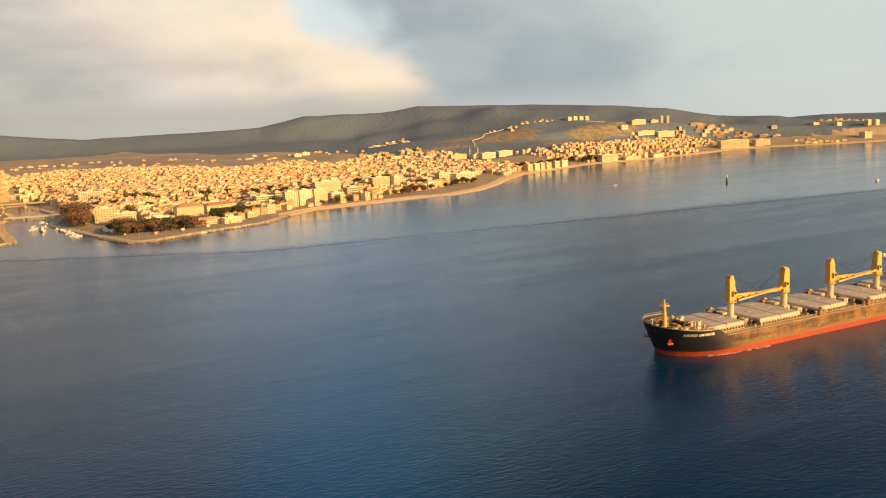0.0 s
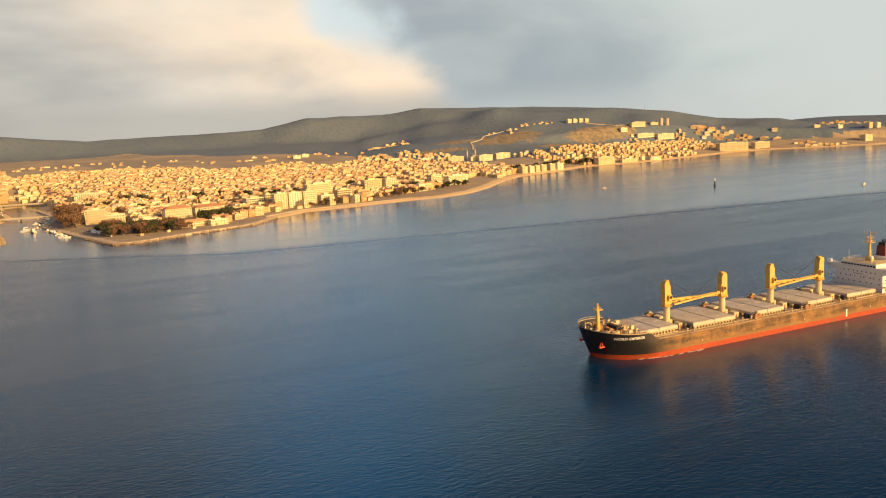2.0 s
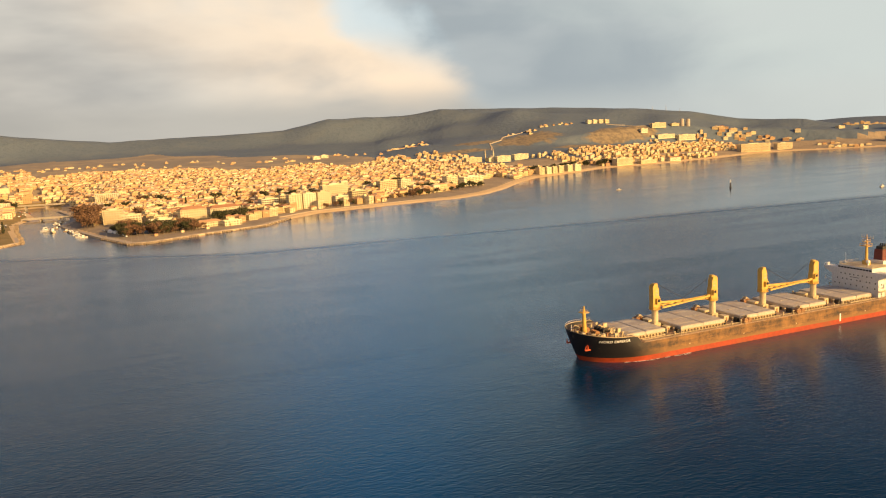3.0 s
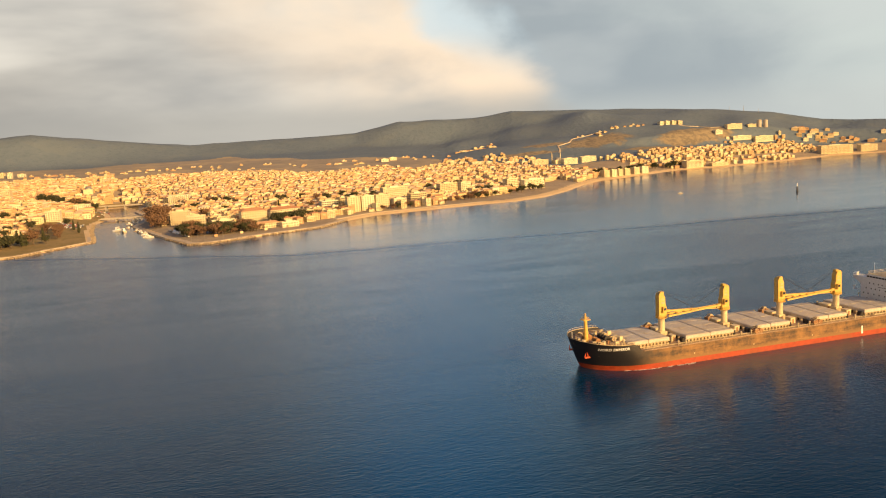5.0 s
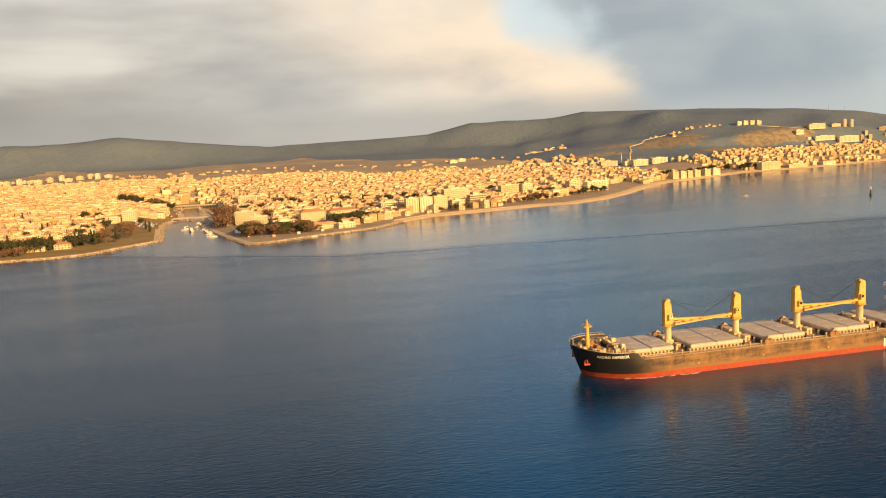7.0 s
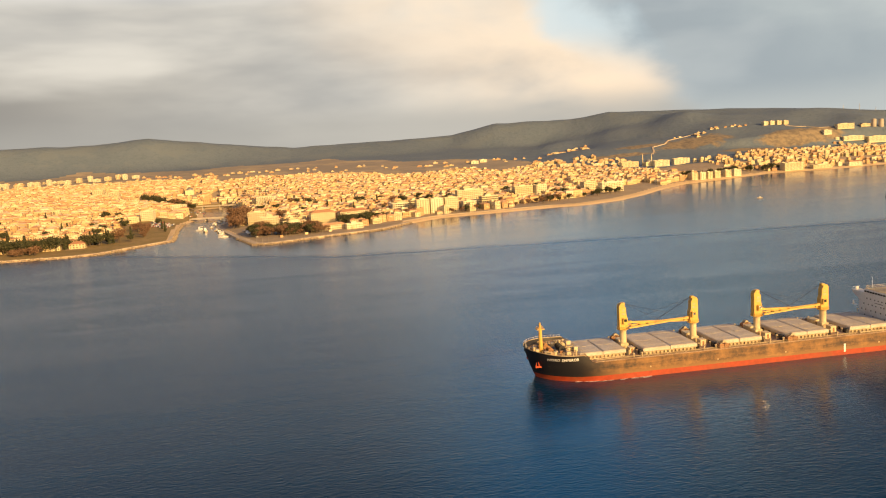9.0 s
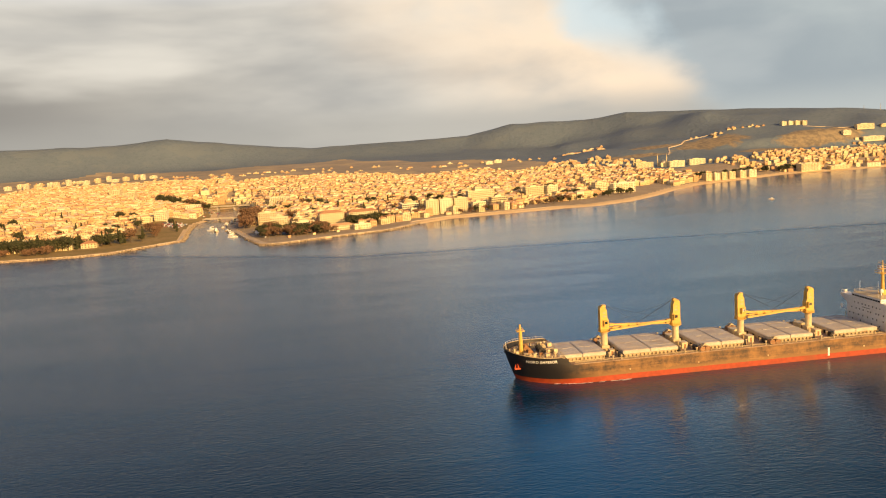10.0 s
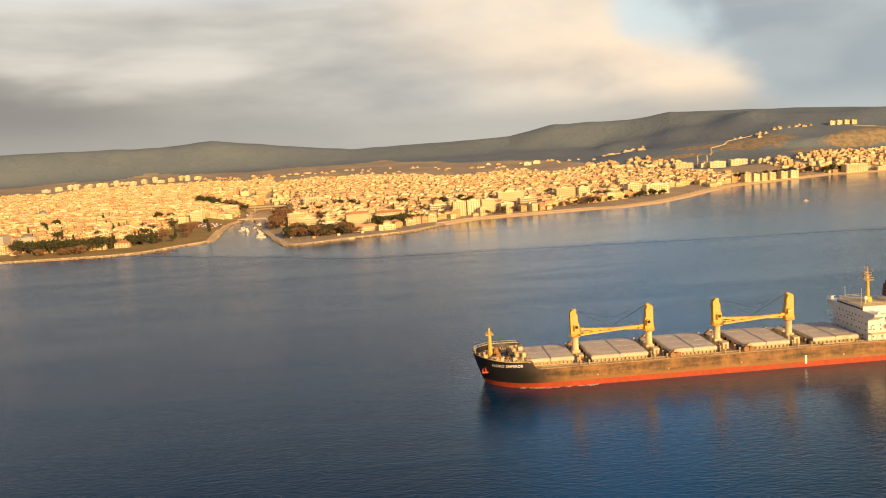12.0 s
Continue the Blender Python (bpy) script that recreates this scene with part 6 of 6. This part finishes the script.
# ---- boats, cars, buoy ----
def boat_kit(name, L, cabin, label):
    ob = thing(name, None, [], label, "boat", "moored boats")
    g = Geo()
    n = 9
    for i in range(n):
        t = i / (n - 1)
        b = 0.17 * L * max(0.0, 1 - max(0, t - 0.45) ** 2 / 0.3025) ** 0.8 if t > 0.45 else 0.17 * L * (0.85 + 0.15 * t / 0.45)
        b = max(b, 0.02)
        x, zt = (t - 0.5) * L, 0.11 * L + 0.05 * L * t * t
        g.v += [(x, -b, zt), (x * 0.96, -b * 0.6, -0.3), (x * 0.96, b * 0.6, -0.3), (x, b, zt)]
    for i in range(n - 1):
        a, c = 4 * i, 4 * i + 4
        g.f += [(a, a + 1, c + 1, c), (a + 1, a + 2, c + 2, c + 1), (a + 2, a + 3, c + 3, c + 2), (a, c, c + 3, a + 3)]
    g.f += [(0, 3, 2, 1)]
    g.m = [0] * len(g.f)
    part("boat_hull", g, MAT["boat"], ob)
    if cabin:
        g = Geo()
        g.box(-0.22 * L, 0.12 * L, -0.1 * L, 0.1 * L, 0.11 * L, 0.11 * L + 0.2 * L, taper=0.02 * L)
        cb = part("boat_cabin", g, MAT["white"], ob, "white boat cabin")
        g = Geo()
        g.box(-0.2 * L, 0.105 * L, -0.102 * L, 0.102 * L, 0.2 * L, 0.26 * L)
        part("cabin_glass", g, MAT["glass"], cb)
    g = Geo()
    g.tube((0.05 * L, 0, 0.12 * L), (0.05 * L, 0, 0.62 * L), 0.012 * L, 0.006 * L, n=5)
    part("boat_mast", g, MAT["steel"], ob)
    return ob


BOATS = [boat_kit("fishing_boat", 9, True, "small painted fishing boat moored at the quay"), boat_kit("motor_boat", 7, True, "small white motor boat moored at the quay"), boat_kit("rowing_boat", 5, False, "open wooden boat moored at the quay")]
rs = random.Random(8)
first = [True] * 3
for i in range(44):
    t = i / 43
    if i < 30:
        x, y = -212 - 3 + 24 * t * 1.4 + rs.uniform(-3, 2), 800 - 190 * t * 1.0 + rs.uniform(-3, 3)
    else:
        x, y = -219 + rs.uniform(-10, 0), 812 + (i - 30) * 11
    if shore_at(x, y) < -2.0:
        k = rs.choice((0, 0, 1, 2))
        m = pose(x, y, 0.0, 0, 0, rs.choice((100, 20, 10, 280)) + rs.uniform(-15, 15))
        if first[k]:
            BOATS[k].matrix_world, first[k] = m, False
        else:
            copy_thing(BOATS[k], m)
big_boat = copy_thing(BOATS[0], pose(-236, 792, 0, 0, 0, 60))
big_boat.scale = (1.9, 1.9, 1.9)
b2 = copy_thing(BOATS[0], pose(-228, 770, 0, 0, 0, 110))
b2.scale = (1.7, 1.7, 1.7)
cruiser = copy_thing(BOATS[1], pose(470, 640, 0, 0, 0, 165))
cruiser.scale = (1.0, 1.0, 1.0)
tagged(cruiser, "white motor boat under way on the open strait", group="boats under way")
for k in range(3):
    if first[k]:
        BOATS[k].matrix_world = pose(-232 - 8 * k, 830 + 14 * k, 0, 0, 0, 30)
ferry = copy_thing(BOATS[1], pose(668, 400, 0, 0, 0, 10))
ferry.scale = (1.2, 1.2, 1.2)
tagged(ferry, "white motor boat far out on the strait", group="boats under way")

buoy = thing("navigation_buoy", None, [], "tall dark and pale pillar buoy in the strait", "buoy", at=pose(571, 541, 0))
g = Geo()
g.tube((0, 0, -1.5), (0, 0, 1.2), 1.7, 1.5, n=14)
part("float", g, MAT["dark"], buoy)
g = Geo()
g.tube((0, 0, 1.2), (0, 0, 6.5), 1.1, 0.5, n=10)
part("tower", g, MAT["dark"], buoy)
g = Geo()
g.tube((0, 0, 6.5), (0, 0, 8.6), 0.8, n=10)
g.tube((0, 0, 9.0), (0, 0, 10.6), 0.9, 0.05, n=10)
part("topmark", g, MAT["white"], buoy, "pale topmark and lamp")


def car_kit():
    ob = thing("parked_car", None, [], "parked car on the dusty lot by the river", "car", "parked cars")
    g = Geo()
    g.box(-2.1, 2.1, -0.88, 0.88, 0.3, 0.95, taper=0.06)
    g.box(-1.5, 1.0, -0.8, 0.8, 0.95, 1.5, taper=0.25)
    part("car_body", g, MAT["car"], ob)
    g = Geo()
    g.box(-1.42, 0.92, -0.76, 0.76, 1.02, 1.38, taper=0.1)
    g.box(-1.35, 0.85, -0.79, 0.79, 1.05, 1.35, taper=0.12)
    part("car_glass", g, MAT["glass"], ob)
    for sx in (-1.3, 1.3):
        for sy in (-0.85, 0.85):
            w = Geo()
            w.tube((sx, sy - 0.1, 0.33), (sx, sy + 0.1, 0.33), 0.33, n=10)
            part("wheel", w, MAT["dark"], ob)
    return ob


CAR = car_kit()
spots = []
for r in range(9):
    for c in range(11):
        x, y = -322 + c * 4.2 + r * 0.6, 838 + r * 8.0
        if rs.random() < 0.85 and shore_at(x, y) > 12:
            spots.append((x, y, 84 + rs.uniform(-6, 6)))
for i in range(26):
    t = i / 25
    spots.append((-172 + 22 * t + rs.uniform(-1, 1), 700 - 78 * t, 110))
for i in range(22):
    spots.append((-258 - rs.uniform(20, 60), 985 + i * 8.5, 95 + rs.uniform(-20, 20)))
for i, (x, y, a) in enumerate(spots):
    m = pose(x, y, ground_at(x, y), 0, 0, a)
    if i == 0:
        CAR.matrix_world = m
    else:
        copy_thing(CAR, m)

# white tent hall and kiosks on the river quay
tent = thing("market_tent", None, [], "long white tent hall on the river quay", "tent", at=pose(-160, 668, ground_at(-160, 668), 0, 0, 108))
g = Geo()
n = 10
for i in range(n + 1):
    a = math.pi * i / n
    for x in (-13, 13):
        g.v.append((x, 4.5 * math.cos(a), 3.6 * math.sin(a) + 0.2))
for i in range(n):
    g.f.append((2 * i, 2 * i + 1, 2 * i + 3, 2 * i + 2))
g.f += [tuple(range(0, 2 * n + 2, 2)), tuple(range(1, 2 * n + 3, 2))[::-1]]
g.m = [0] * len(g.f)
part("tent_roof", g, MAT["white"], tent)


def lamp_post(x, y):
    ob = thing("street_lamp", None, [], "slim grey street lamp on the promenade", "street lamp", "promenade lamps", at=pose(x, y, ground_at(x, y)))
    g = Geo()
    g.tube((0, 0, 0), (0, 0, 7.5), 0.14, 0.09, n=6)
    part("pole", g, MAT["steel"], ob)
    g = Geo()
    g.tube((0, 0, 7.4), (0, -1.4, 7.7), 0.08, n=5)
    g.box(-0.2, 0.2, -1.9, -1.1, 7.6, 7.8)
    part("lamp_head", g, MAT["steel"], ob)


for (ax, ay), (bx, by) in zip(POINT[2:7], POINT[3:8]):
    for t in (0.0, 0.33, 0.66):
        lamp_post(ax + (bx - ax) * t - 3, ay + (by - ay) * t + 9.5)
kiosk_rs = random.Random(3)
for i in range(4):
    x, y = -122 + i * 27, 602 + i * 11
    g = Geo()
    g.box(-1.7, 1.7, -1.3, 1.3, -0.5, 2.3)
    kb = thing("kiosk", None, [], "small pale kiosk on the headland", "kiosk", "kiosks", at=pose(x, y, ground_at(x, y), 0, 0, kiosk_rs.uniform(0, 40)))
    part("kiosk_wall", g, MAT["house_wall"], kb)
    g = Geo()
    g.box(-1.9, 1.9, -1.5, 1.5, 2.3, 2.5)
    part("kiosk_roof", g, MAT["tile"], kb)

# radio masts on the ridge
for mx, mz in ((37.3, 16), (36.4, 10), (38.2, 9)):
    x, y = HUB[0] + 2290 * math.sin(radians(mx)), HUB[1] + 2290 * math.cos(radians(mx))
    g = Geo()
    g.tube((0, 0, -3), (0, 0, mz), 0.7, 0.3, n=6)
    thing("radio_mast", g, MAT["steel"], "thin steel radio mast on the ridge", "radio mast", "ridge masts", at=pose(x, y, ground_at(x, y)))
